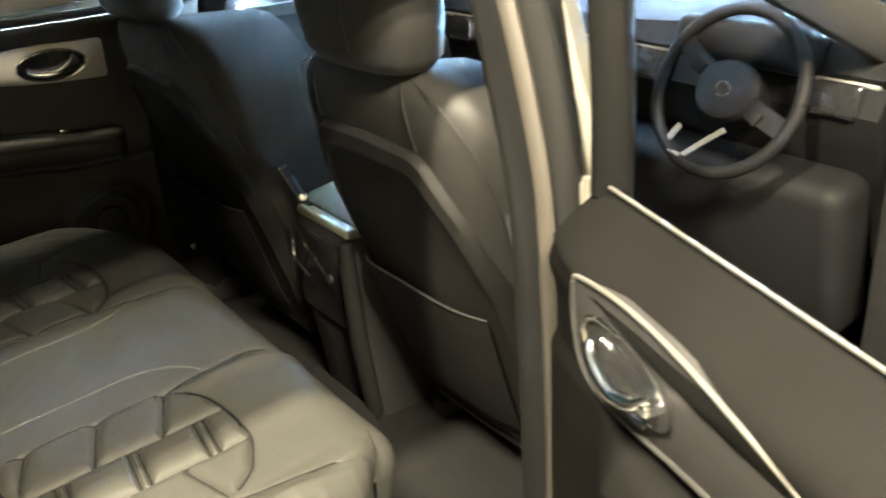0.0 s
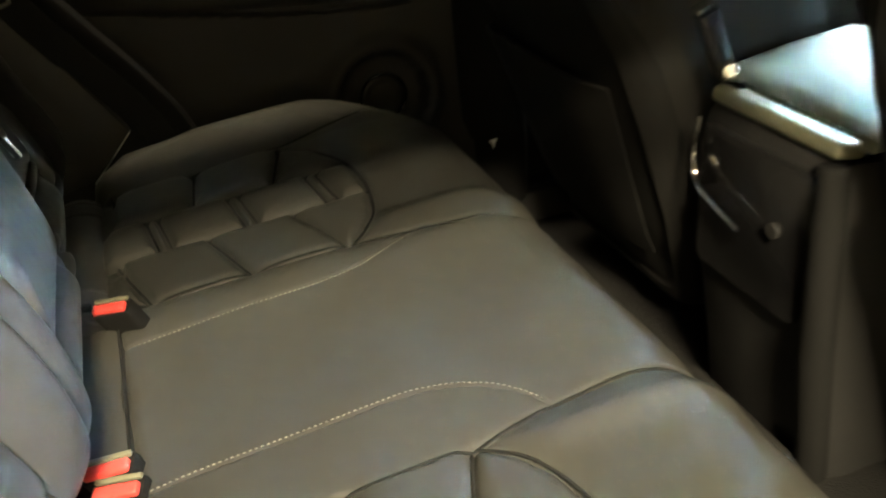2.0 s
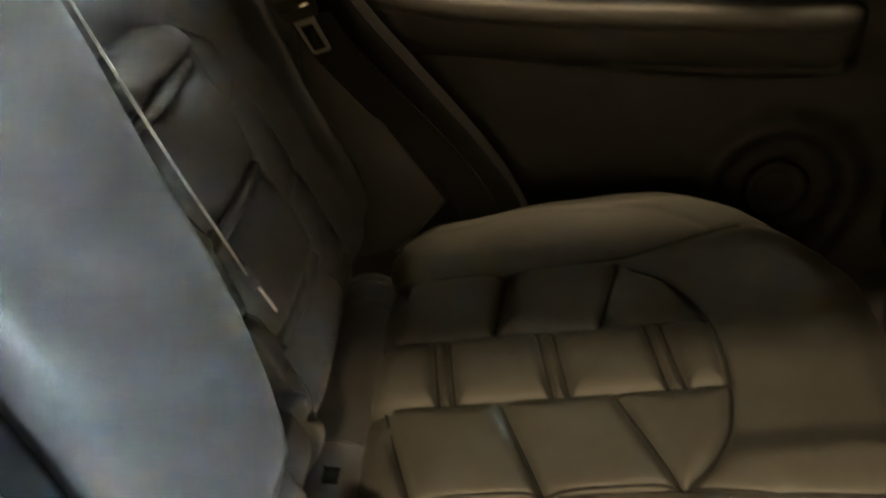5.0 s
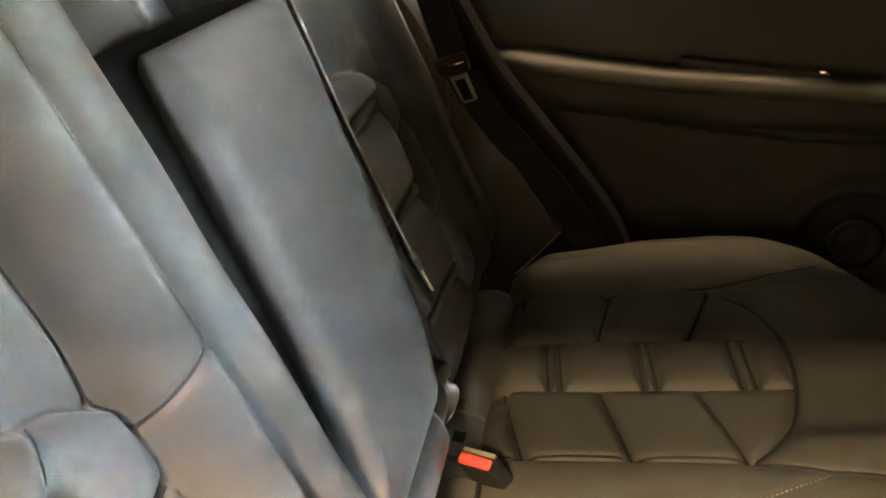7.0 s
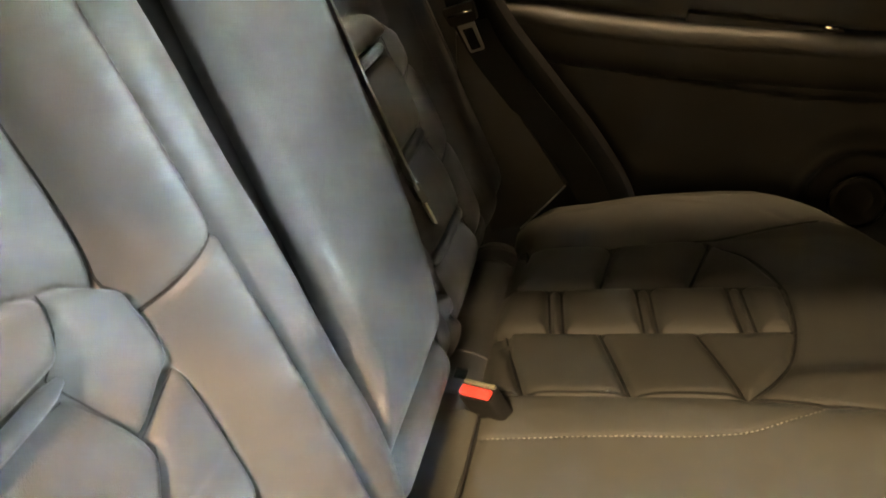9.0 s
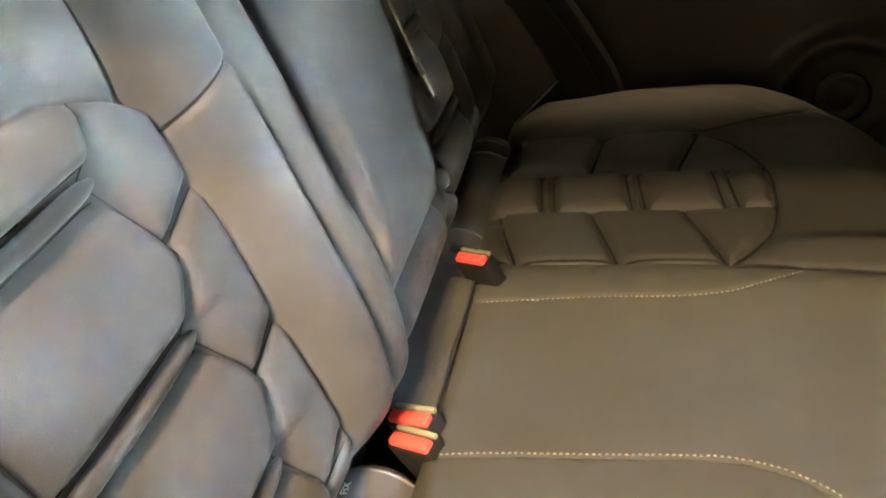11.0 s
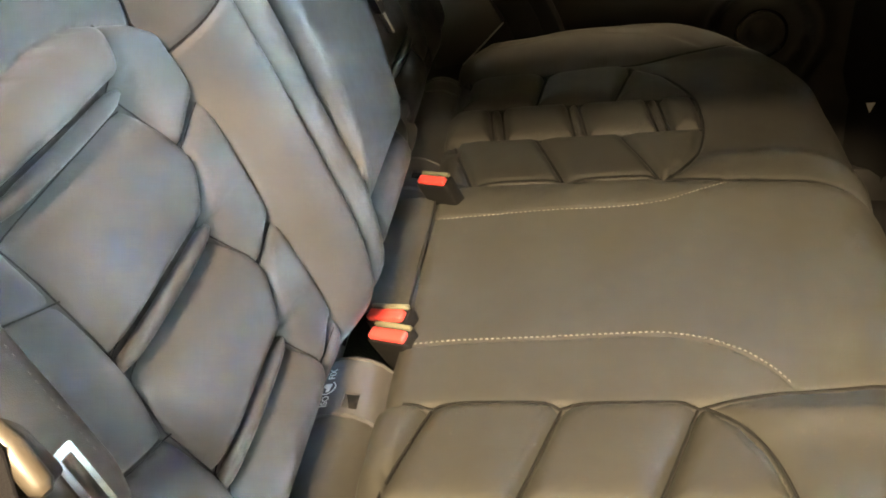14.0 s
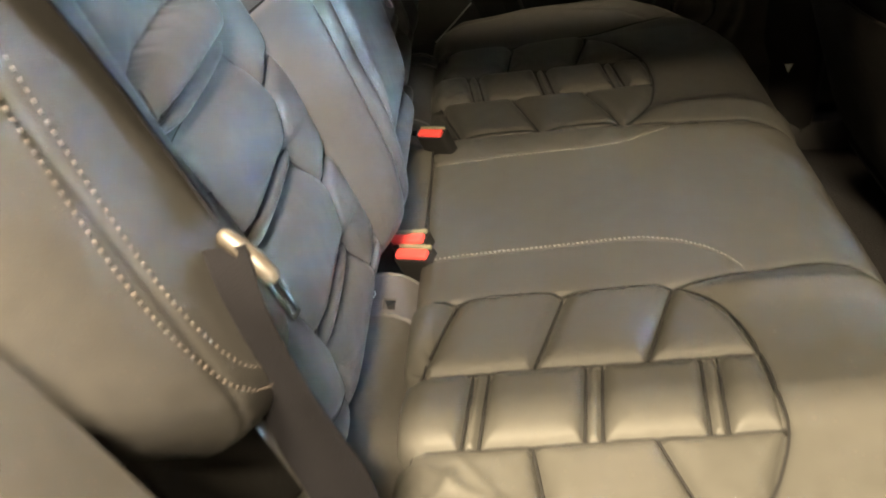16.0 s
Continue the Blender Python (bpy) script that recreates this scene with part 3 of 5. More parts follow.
def back_padding(X, Z):
    """The soft height of the padding, before its seams are drawn in."""
    a = np.abs(X - MID)
    # long rolls beside the fold-down rest, then its recess
    base = np.interp(a, [0.083, 0.152, 0.204], [0.030, 0.036, 0.002])
    t1, t2 = np.clip((a - 0.152) / 0.052, 0, 1) ** 0.8, np.clip((a - 0.083) / 0.069, 0, 1)
    dome = np.where(a > 0.152, 0.036, 0.031) * np.clip(1 - (2 * np.where(a > 0.152, t1, t2) - 1) ** 2, 0, 1) ** 0.6
    h = np.where(a < 0.204, base + dome, 0.006 * np.exp(-np.clip(a - 0.204, 0, 1) / 0.01))
    taper = np.clip((Z - 0.750) / 0.17, 0, 1)
    h = np.where(a < 0.206, h * (1 - (1 - taper) ** 2) ** 0.5, h)
    rec = (X > -0.245) & (X < 0.063)
    fill = np.clip((0.838 - Z) / 0.012, 0, 1)
    h = np.where(rec, -0.05 * (1 - fill) + 0.015 * fill, h)
    lip = np.clip(1 - ((Z - 0.810) / 0.034) ** 2, 0, 1) ** 0.5
    h = np.where((X > -0.160) & (X < 0.076) & (Z < 0.850), np.maximum(h, 0.006 + 0.034 * lip * np.clip((X + 0.160) / 0.03, 0, 1) ** 0.5 * np.clip((0.076 - X) / 0.03, 0, 1) ** 0.5), h)
    h = h - 0.15 * np.clip((0.800 - Z) / 0.10, 0, 1) ** 2
    inside, d_e, d_1, d_2, d_x, d_b = weave_seams(a, Z)
    w1 = np.interp(Z, [q[1] for q in WEAVE_1][::-1], [q[0] for q in WEAVE_1][::-1])
    w2 = np.interp(Z, [q[1] for q in WEAVE_2][::-1], [q[0] for q in WEAVE_2][::-1])
    zb = Z + 0.004 * np.clip((a - 0.282) / 0.173, 0, 1)
    # middle column: every pad starts low under a bar, swells and ends full over the next bar
    rows = np.array([1.30, *WEAVE_ROWS, 0.606])
    k = np.clip(np.searchsorted(-rows, -zb.ravel()).reshape(zb.shape), 1, len(rows) - 1)
    up, dn = rows[k - 1] - 0.011 - zb, zb - rows[k] - 0.011
    soft_up = np.where(k == 1, 1 - np.exp(-d_e / 0.010), 1 - np.exp(-np.clip(up, 0, 1) / 0.014))
    pad = np.where(k == 1, 0.0, -0.009) + 0.025 * soft_up * (1 - 0.6 * np.exp(-np.clip(dn, 0, 1) / 0.004))
    bar = np.min(np.abs(zb[..., None] - np.array(WEAVE_ROWS)), -1)
    mid = np.where(bar < 0.011, -0.013, pad)
    mid = mid * (1 - np.exp(-d_1 / 0.004)) * (1 - np.exp(-d_2 / 0.012))
    # hollows beside the middle pads' corners, closing downwards
    hollow = np.interp(Z, [0.62, 0.73, 0.735, 0.785, 0.845, 0.85, 0.896, 0.956, 0.961, 1.0, 1.072, 1.078, 1.112], [0.1, 1, 0.6, 0.0, 1, 0.6, 0.0, 1, 0.6, 0.0, 1, 0.7, 0.1])
    inner = 0.016 * (1 - (0.3 + 1.5 * hollow) * np.exp(-d_1 / (0.003 + 0.013 * hollow))) * (1 - np.exp(-d_e / 0.004)) * (1 - 0.8 * np.exp(-d_x / 0.006))
    outer = 0.014 * (1 - np.exp(-d_2 / 0.012)) * (1 - np.exp(-d_e / 0.008)) * (1 - 0.8 * np.exp(-d_x / 0.007))
    pads = np.where(a <= w1, inner, np.where(a <= w2, mid, outer)) - 0.004
    h += np.where(inside, pads, 0)
    h += np.where(~inside & (a > 0.2045), -0.013 * np.exp(-d_e / 0.016), 0)
    h += np.where((a > 0.515), 0.012 * np.clip((a - 0.515) / 0.06, 0, 1), 0)
    return h


BACK_CELL, BACK_U0, BACK_V0 = 0.0022, -0.62, 0.60
BACK_FIELD = grid_blur(back_padding(*np.meshgrid(np.arange(-0.62, 0.62, 0.0022), np.arange(0.60, 1.42, 0.0022))), 1)
ROLLS = np.clip((0.212 - np.abs(np.arange(-0.62, 0.62, 0.0022) - MID)) / 0.006, 0, 1)[None, :]
BACK_FIELD = BACK_FIELD * (1 - ROLLS) + grid_blur(BACK_FIELD, 1) * ROLLS


def back_relief(X, Z, slit=1.0):
    a = np.abs(X - MID)
    h = lookup(BACK_FIELD, BACK_U0, BACK_V0, BACK_CELL, X, Z)
    inside, d_e, d_1, d_2, d_x, d_b = weave_seams(a, Z)
    w1 = np.interp(Z, [q[1] for q in WEAVE_1][::-1], [q[0] for q in WEAVE_1][::-1])
    w2 = np.interp(Z, [q[1] for q in WEAVE_2][::-1], [q[0] for q in WEAVE_2][::-1])
    h -= 0.007 * slit * np.exp(-(d_e / 0.0025) ** 2) * np.clip((a - 0.195) / 0.008, 0, 1)
    d = np.minimum(np.minimum(d_1, d_2), np.where((a > w1) & (a < w2), d_b, d_x))
    h += np.where(inside, -0.007 * slit * np.exp(-(d / 0.0025) ** 2) * np.clip(d_e / 0.006, 0, 1), 0)
    # seam between the long roll and the upper panel, and the one across the roll
    h -= 0.009 * np.exp(-((a - 0.152) / 0.0055) ** 2) * np.clip((Z - 0.80) / 0.05, 0, 1)
    h -= np.where(Z > 1.06, 0.009 * np.exp(-((a - 0.2055) / 0.0045) ** 2), 0) * np.clip((Z - 1.06) / 0.03, 0, 1)
    h += np.where((a > 0.152) & (a < 0.204), -0.005 * np.exp(-(np.abs(Z - 1.072 + (a - 0.19) * 0.5) / 0.0035) ** 2), 0)
    h += 0.0016 * blur_noise(X, Z, 0.24, 8) + 0.0004 * blur_noise(X, Z, 0.06, 9)
    return h


def build_back():
    xs = np.arange(-0.60, 0.6001, 0.0022)
    zs = np.concatenate([np.arange(0.62, 0.72, 0.01), np.arange(0.72, 1.14, 0.0022), np.arange(1.14, 1.40, 0.01)])
    X, Z = np.meshgrid(xs, zs)
    run = (Z - B0.z) / math.cos(SLOPE)

    def sheet(slit):
        H = back_relief(X, Z, slit)
        P = np.stack([X, B0.y + BY.y * run + BZ.y * H, B0.z + BY.z * run + BZ.z * H], -1)
        # rounded top
        k = np.clip((Z - 1.34) / 0.06, 0, 1)
        P[..., 1] -= 0.05 * k ** 2
        P[..., 2] -= 0.02 * k ** 2
        return P
    P = sheet(1.0)
    N = sheet_normals(sheet(0.3))
    a, z, x = np.abs(face_mid(X) - MID), face_mid(Z), face_mid(X)
    inside = (a > 0.203) & (a < 0.515) & (
        z < np.interp(a, [0.2, 0.203, 0.232, 0.272, 0.33, 0.415, 0.46, 0.505, 0.515], [1.03, 1.085, 1.105, 1.118, 1.122, 1.116, 1.104, 1.07, 1.0]))
    w1 = np.interp(z, [q[1] for q in WEAVE_1][::-1], [q[0] for q in WEAVE_1][::-1])
    w2 = np.interp(z, [q[1] for q in WEAVE_2][::-1], [q[0] for q in WEAVE_2][::-1])
    rec = (x > -0.245) & (x < 0.063)
    regions = [("centre_back", "", LEATHER_SMOOTH, rec)]
    for sg in (-1, 1):
        on = np.sign(x - MID) == sg
        regions.append(("narrow_roll", "", LEATHER, on & ~rec & (a <= 0.152)))
        regions.append(("long_roll", "", LEATHER, on & ~rec & (a > 0.152) & (a <= 0.204) & ~inside))
        regions.append(("upper_panel", "", LEATHER, on & ~rec & (a > 0.204) & ~inside))
        for col, edges, ss in ((inside & (a <= w1), [0.79, 0.905, 1.02], z + (a - 0.2) * 0.38),
                               (inside & (a > w1) & (a <= w2), sorted([q + o for q in WEAVE_ROWS for o in (-0.011, 0.011)]), z),
                               (inside & (a > w2), [0.79, 0.905, 1.02], z - (a - 0.455) * 0.35)):
            k2 = np.searchsorted(edges, ss.ravel()).reshape(ss.shape)
            for i in range(len(edges) + 1):
                regions.append(("quilted_pad", "", LEATHER, on & ~rec & col & (k2 == i)))
    sheet_parts(P, N, regions, back_rest)


build_back()
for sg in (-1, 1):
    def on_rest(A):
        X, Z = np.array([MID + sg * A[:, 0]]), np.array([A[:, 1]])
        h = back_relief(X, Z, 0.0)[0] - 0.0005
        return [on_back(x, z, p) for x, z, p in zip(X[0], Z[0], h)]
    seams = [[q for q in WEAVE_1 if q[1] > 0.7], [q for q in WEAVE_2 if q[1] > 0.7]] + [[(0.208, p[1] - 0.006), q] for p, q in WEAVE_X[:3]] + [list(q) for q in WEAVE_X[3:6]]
    seam_shading("seam_shade", [[(0.2055, 1.075), (0.2055, 1.36)]], on_rest, 0.0013, back_rest)
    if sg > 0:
        seam_shading("seam_shade", [[(0.152, 0.80), (0.152, 1.35)]], on_rest, 0.0015, back_rest)
        seam_shading("cross_seam", [[(q, 1.072 - (q - 0.19) * 0.5) for q in np.linspace(0.203, 0.153, 40)]], on_rest, 0.0016, back_rest)
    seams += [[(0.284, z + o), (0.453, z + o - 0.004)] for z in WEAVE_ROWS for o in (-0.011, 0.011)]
    seam_shading("seam_shade", seams, on_rest, 0.0006, back_rest)
    # padded cords lying in the grooves between the middle pads
    for z in WEAVE_ROWS[:3]:
        run = [on_back(MID + sg * q, z - 0.002 * (q - 0.28) / 0.17, -0.004 + 0.004 * math.sin((q - 0.28) / 0.175 * math.pi) - 0.010 * max(0.0, (q - 0.43) / 0.03) ** 2) for q in np.linspace(0.280, 0.460, 15)]
        part("quilt_bar", tube(run, [0.003, 0.006] + [0.0068] * 10 + [0.0062, 0.005, 0.003], 12), LEATHER, back_rest)
part("back_board", box((0, -0.21, 0.98), (1.2, 0.03, 0.72), rot(math.degrees(SLOPE))), PLASTIC, back_rest)

# fold-down rest in the recess
rest = thing("fold_down_armrest", "blue-grey lit leather armrest folded up in the backrest", "armrest", at=(MID, 0.0, 0.85))


REST = round_poly([(0.086, 0.836), (0.056, 0.874), (0.028, 0.935), (0.016, 1.00), (0.010, 1.066), (0.003, 1.15), (-0.008, 1.245), (-0.268, 1.235), (-0.256, 1.15), (-0.236, 1.07), (-0.224, 0.99), (-0.206, 0.93), (-0.182, 0.882), (-0.158, 0.848), (-0.142, 0.836)], 0.014, 5)


def armrest_mesh(steps):
    cx, cz = -0.074, 1.04
    rings = []
    for inset, p in steps:
        ring = []
        for x, z in REST:
            kx, kz = 1 - inset / 0.14, 1 - inset / 0.19
            ring.append(on_back(cx + (x - cx) * kx, cz + (z - cz) * kz, p))
        rings.append(ring)
    return loft(rings)


part("pad", armrest_mesh(((0.006, 0.018), (-0.001, 0.026), (-0.001, 0.033), (0.003, 0.040), (0.008, 0.0455), (0.014, 0.0495), (0.021, 0.0525), (0.030, 0.0545), (0.045, 0.0558), (0.065, 0.0563), (0.090, 0.0566), (0.115, 0.0567), (0.132, 0.0567))), LEATHER_SMOOTH, rest)
# black ring put in for the shade between armrest and rolls
part("gap_shade", armrest_mesh(((-0.014, -0.03), (-0.010, -0.005), (-0.003, 0.016), (0.004, 0.024))), RUBBER, rest, "black ring standing in for the shaded gap round the edge")
stitch_row("stitching", [on_back(x + 0.006, z, 0.040) for x, z in ((-0.262, 1.22), (-0.252, 1.15), (-0.234, 1.07), (-0.222, 0.99), (-0.204, 0.93), (-0.180, 0.882), (-0.158, 0.851))], lambda p: BZ, 0.0058, 0.0036, 0.0009, rest, THREAD)

# side bolsters beside the backrest
BOL = [(0.503, -0.02), (0.503, 0.010), (0.507, 0.028), (0.518, 0.040), (0.54, 0.047), (0.575, 0.050), (0.61, 0.0515), (0.638, 0.0505), (0.648, 0.049),
       (0.660, 0.047), (0.685, 0.037), (0.708, 0.020), (0.727, -0.005), (0.738, -0.04), (0.74, -0.09), (0.70, -0.13), (0.60, -0.13), (0.52, -0.10)]


BOL_FAR = [(0.503, -0.03), (0.508, -0.006), (0.53, 0.006), (0.57, 0.012), (0.61, 0.014), (0.64, 0.012), (0.665, 0.004), (0.685, -0.012), (0.697, -0.04), (0.70, -0.09), (0.68, -0.13), (0.60, -0.13), (0.52, -0.10)]


def bolster_foot(x, sg):
    if sg < 0:
        return 0.775
    return float(np.interp(x, [0.50, 0.52, 0.60, 0.65, 0.70, 0.745], [0.925, 0.908, 0.908, 0.928, 0.978, 1.05]))


for sg in (-1, 1):
    bol = thing("backrest_side_bolster", "black leather side bolster with double pale stitching" if sg > 0 else "flat dark leather side bolster beside the far door", "car seat", "side bolsters", at=(sg * 0.66, -0.08, 0.93))
    side_x = (lambda x: x) if sg > 0 else (lambda x: 2 * MID - x)
    shape = BOL if sg > 0 else BOL_FAR
    section = smooth_line([(x, p, 0) for x, p in shape], 3)
    rings = []
    for dz in (0, 0.001, 0.004, 0.010, 0.020, 0.035, 0.06, 0.10, 0.15, 0.20, 0.25, 0.30, 0.35, 0.40, 0.50):
        k = math.sqrt(1 - (1 - min(1, dz / 0.035)) ** 2)
        ring = []
        for q in section:
            x = 0.62 + (q.x - 0.62) * (0.9 + 0.1 * k)
            ring.append(on_back(side_x(x), bolster_foot(q.x, sg) + dz, -0.05 + (q.y + 0.05) * (0.55 + 0.45 * k) - 0.002 * math.exp(-((q.x - 0.648) / 0.004) ** 2)))
        rings.append(ring)
    part("pad", loft(rings), BOLSTER_LEATHER, bol)

    def bolster_point(x, z, lift=0.0):
        k = math.sqrt(1 - (1 - min(1, max(0.0, z - bolster_foot(x, sg)) / 0.035)) ** 2)
        p = float(np.interp(x, [q[0] for q in shape[2:10]], [q[1] for q in shape[2:10]]))
        return on_back(side_x(0.62 + (x - 0.62) * (0.9 + 0.1 * k)), z, -0.05 + (p + 0.05) * (0.55 + 0.45 * k) + lift)
    if sg < 0:
        line = [bolster_point(0.625, z) for z in np.linspace(1.25, 0.83, 40)]
        part("seam", tube(line, 0.0012, 6), SEAM_SHADE, bol)
        continue
    for rowl in ([(0.618, 1.30), (0.627, 1.206), (0.636, 1.138), (0.642, 1.062), (0.638, 1.009), (0.622, 0.968), (0.590, 0.945), (0.55, 0.938)],
                 [(0.638, 1.30), (0.648, 1.206), (0.656, 1.138), (0.662, 1.062), (0.655, 1.004), (0.638, 0.962), (0.60, 0.935), (0.55, 0.928)]):
        line = [bolster_point(q.x, q.y) for q in smooth_line([(x, z, 0) for x, z in rowl], 5)]
        stitch_row("stitching", line, lambda p: BZ, 0.0062, 0.0040, 0.0009, bol, THREAD_DIM)
    line = [bolster_point(0.525, z) for z in np.linspace(1.32, 0.96, 30)]
    stitch_row("stitching", line, lambda p: BZ, 0.0062, 0.0036, 0.0008, bol, THREAD_DIM)

# ---- gap between cushion and backrest ----
COVER = material("grey_flap_plastic", (0.050, 0.050, 0.053), 0.5, var=0.1, scale=9, grain=1500, bump=0.15)
for sg in (-1, 1):
    r = thing("gap_roll", "grey leather roll closing the gap behind the cushion", "car seat", "gap rolls", at=(sg * 0.38, -0.03, 0.62))
    x0, x1 = (0.128, 0.615) if sg > 0 else (-0.615, -0.172)
    rings = []
    for x in np.linspace(x0, x1, 24):
        e = min(abs(x - x0), abs(x - x1))
        k = 0.9 + 0.1 * min(1, e / 0.01)
        wob = 1 + 0.03 * math.sin(x * 31)
        rings.append([(x, -0.032 + 0.050 * k * wob * math.cos(q * math.pi / 10), 0.664 + 0.048 * k * wob * math.sin(q * math.pi / 10)) for q in range(20)])
    part("roll", loft(rings), LEATHER, r)
    for xx in ((-0.548, -0.592) if sg < 0 else (0.56, 0.60)):
        part("pleat", tube([(xx + 0.004 * math.sin(q), -0.032 + 0.0505 * math.cos(q), 0.664 + 0.0485 * math.sin(q)) for q in np.linspace(0.1, 2.9, 14)], 0.0028, 6), LEATHER, r)
    # cover with the anchor slot
    f0, f1 = (0.142, 0.224) if sg > 0 else (-0.30, -0.215)
    cover = thing("anchor_cover", "dark grey flap with a square slot and white print" if sg > 0 else "dark grey flap with a square slot", "cover", "anchor covers", at=((f0 + f1) / 2, -0.03, 0.71))
    hx = 0.203 if sg > 0 else -0.253
    xs = sorted({f0, f0 + 0.004, hx - 0.011, hx + 0.011, f1 - 0.004, f1})
    angs = [math.radians(q) for q in (168, 150, 135, 118, 102, 88, 71, 55, 40, 25, 10)]
    bm = bmesh.new()
    grid = [[bm.verts.new((x, -0.032 + 0.0535 * math.cos(q), 0.664 + 0.0515 * math.sin(q))) for q in angs] for x in xs]
    for i in range(len(xs) - 1):
        for j in range(len(angs) - 1):
            if abs((xs[i] + xs[i + 1]) / 2 - hx) < 0.008 and j == 5:
                continue
            bm.faces.new((grid[i][j], grid[i][j + 1], grid[i + 1][j + 1], grid[i + 1][j]))
    bmesh.ops.recalc_face_normals(bm, faces=bm.faces[:])
    bmesh.ops.solidify(bm, geom=bm.faces[:], thickness=0.003)
    part("flap", bm, COVER, cover)
    part("slot", box((hx, -0.0225, 0.703), (0.0225, 0.0165, 0.016)), RUBBER, cover)
    for x in (f0 + 0.001, f1 - 0.001):
        part("edge_welt", tube([(x, -0.032 + 0.0545 * math.cos(q), 0.664 + 0.0525 * math.sin(q)) for q in angs], 0.0016, 6), COVER, cover)

part_flap = thing("centre_flap", "grey leather flap between the two buckles", "car seat", at=(-0.03, -0.02, 0.69))
fl = bmesh.new()
rows = []
for y, z in ((0.020, 0.706), (0.014, 0.722), (0.000, 0.727), (-0.026, 0.724), (-0.052, 0.714), (-0.066, 0.67)):
    rows.append([fl.verts.new((x, y + 0.002 * math.sin(x * 40), z + 0.002 * math.sin(x * 25))) for x in np.linspace(-0.165, 0.07, 16)])
for p, q in zip(rows, rows[1:]):
    for i in range(15):
        fl.faces.new((p[i], p[i + 1], q[i + 1], q[i]))
bmesh.ops.recalc_face_normals(fl, faces=fl.faces[:])
bmesh.ops.solidify(fl, geom=fl.faces[:], thickness=0.004)
part("flap", fl, CUSHION_LEATHER, part_flap)
part("hem", tube([(x, 0.016, 0.7225 + 0.002 * math.sin(x * 25)) for x in np.linspace(-0.163, 0.068, 16)], 0.0016, 6), SEAM_SHADE, part_flap)


def print_text(text, place, size, parent):
    cu = bpy.data.curves.new("lettering", "FONT")
    cu.body, cu.size, cu.extrude, cu.align_x, cu.align_y = text, size, 0.0002, "CENTER", "CENTER"
    tmp = new("lettering", cu)
    deps = bpy.context.evaluated_depsgraph_get()
    me = bpy.data.meshes.new_from_object(tmp.evaluated_get(deps))
    bpy.data.objects.remove(tmp)
    me.transform(place)
    me.materials.clear()
    return finish(new("lettering", me), INK, parent, "white printed lettering", smooth=False)


cover_near = [o for o in scene.objects if o.name.startswith("anchor_cover") and o.location.x > 0][0]


def on_cover(x, ang, lift=0.0006):
    q = math.radians(ang)
    n = Vector((0, math.cos(q) / 0.0535, math.sin(q) / 0.0515)).normalized()
    p = Vector((x, -0.032 + 0.0535 * math.cos(q), 0.664 + 0.0515 * math.sin(q))) + n * (lift + 0.0040)
    return plane_at(p, (-1, 0, 0), n.cross(Vector((-1, 0, 0))))


print_text("ISO", on_cover(0.2105, 104), 0.0105, cover_near)
print_text("FIX", on_cover(0.171, 104), 0.0105, cover_near)
ic = bmesh.new()
mt = on_cover(0.191, 106)
ring = []
for q in range(20):
    a0 = math.radians(40 + q * 15)
    ring.append([mt @ Vector((math.cos(a0) * (0.0085 + w), math.sin(a0) * (0.0085 + w), h)) for w, h in ((0, 0), (0.0012, 0), (0.0012, 0.0003), (0, 0.0003))])
loft(ring, bm=ic)
part("printed_mark", ic, INK, cover_near, "white printed round mark")
part("printed_mark", prism(round_poly([(-0.006, -0.003), (0.005, -0.005), (0.006, 0.003), (0.001, 0.004), (-0.001, 0.0), (-0.006, 0.001)], 0.0015, 3), 0.0003, mt), INK, cover_near)


def buckle(place, name_label):
    """A belt buckle; its top lies in the place's xy plane, the long way along y."""
    b = thing("belt_buckle", name_label, "belt buckle", "belt buckles", at=place.translation)
    rings = []
    for z, k in ((-0.085, 0.90), (-0.06, 0.97), (-0.02, 1.0), (-0.004, 1.0), (0.0, 0.95)):
        ring = []
        for q in range(24):
            c, s = math.cos(q * math.pi / 12), math.sin(q * math.pi / 12)
            ring.append(place @ Vector((0.0145 * k * math.copysign(abs(c) ** 0.4, c), 0.030 * k * math.copysign(abs(s) ** 0.4, s), z)))
        rings.append(ring)
    body = part("body", loft(rings), RUBBER, b)
    m = place.to_3x3()
    part("button", box(place @ Vector((0.0035, 0, 0.0005)), (0.015, 0.050, 0.012), m, bevel=0.003, seg=3), RED, body, "red release button")
    part("latch_plate", box(place @ Vector((-0.0100, 0, 0.0015)), (0.006, 0.052, 0.006), m, bevel=0.0015), BEIGE, body, "pale grey edge of the latch slot")
    st = [place @ Vector(v) for v in ((0, 0, -0.08), (0, -0.005, -0.11), (0, -0.015, -0.14))]
    part("stalk", strap(st, m @ Vector((0, 1, 0)), 0.035, 0.004), FABRIC, b)
    return b


buckle(pose(0.082, -0.004, 0.728, 14, 16, -16) @ Matrix.Scale(0.92, 4), "black belt buckle with a red button, one of a pair")
buckle(pose(0.108, 0.002, 0.722, 12, 20, -20) @ Matrix.Scale(0.92, 4), "black belt buckle with a red button, one of a pair")
buckle(pose(-0.163, 0.016, 0.757, 10, 24, -22) @ Matrix.Scale(0.82, 4), "black belt buckle with a red button")

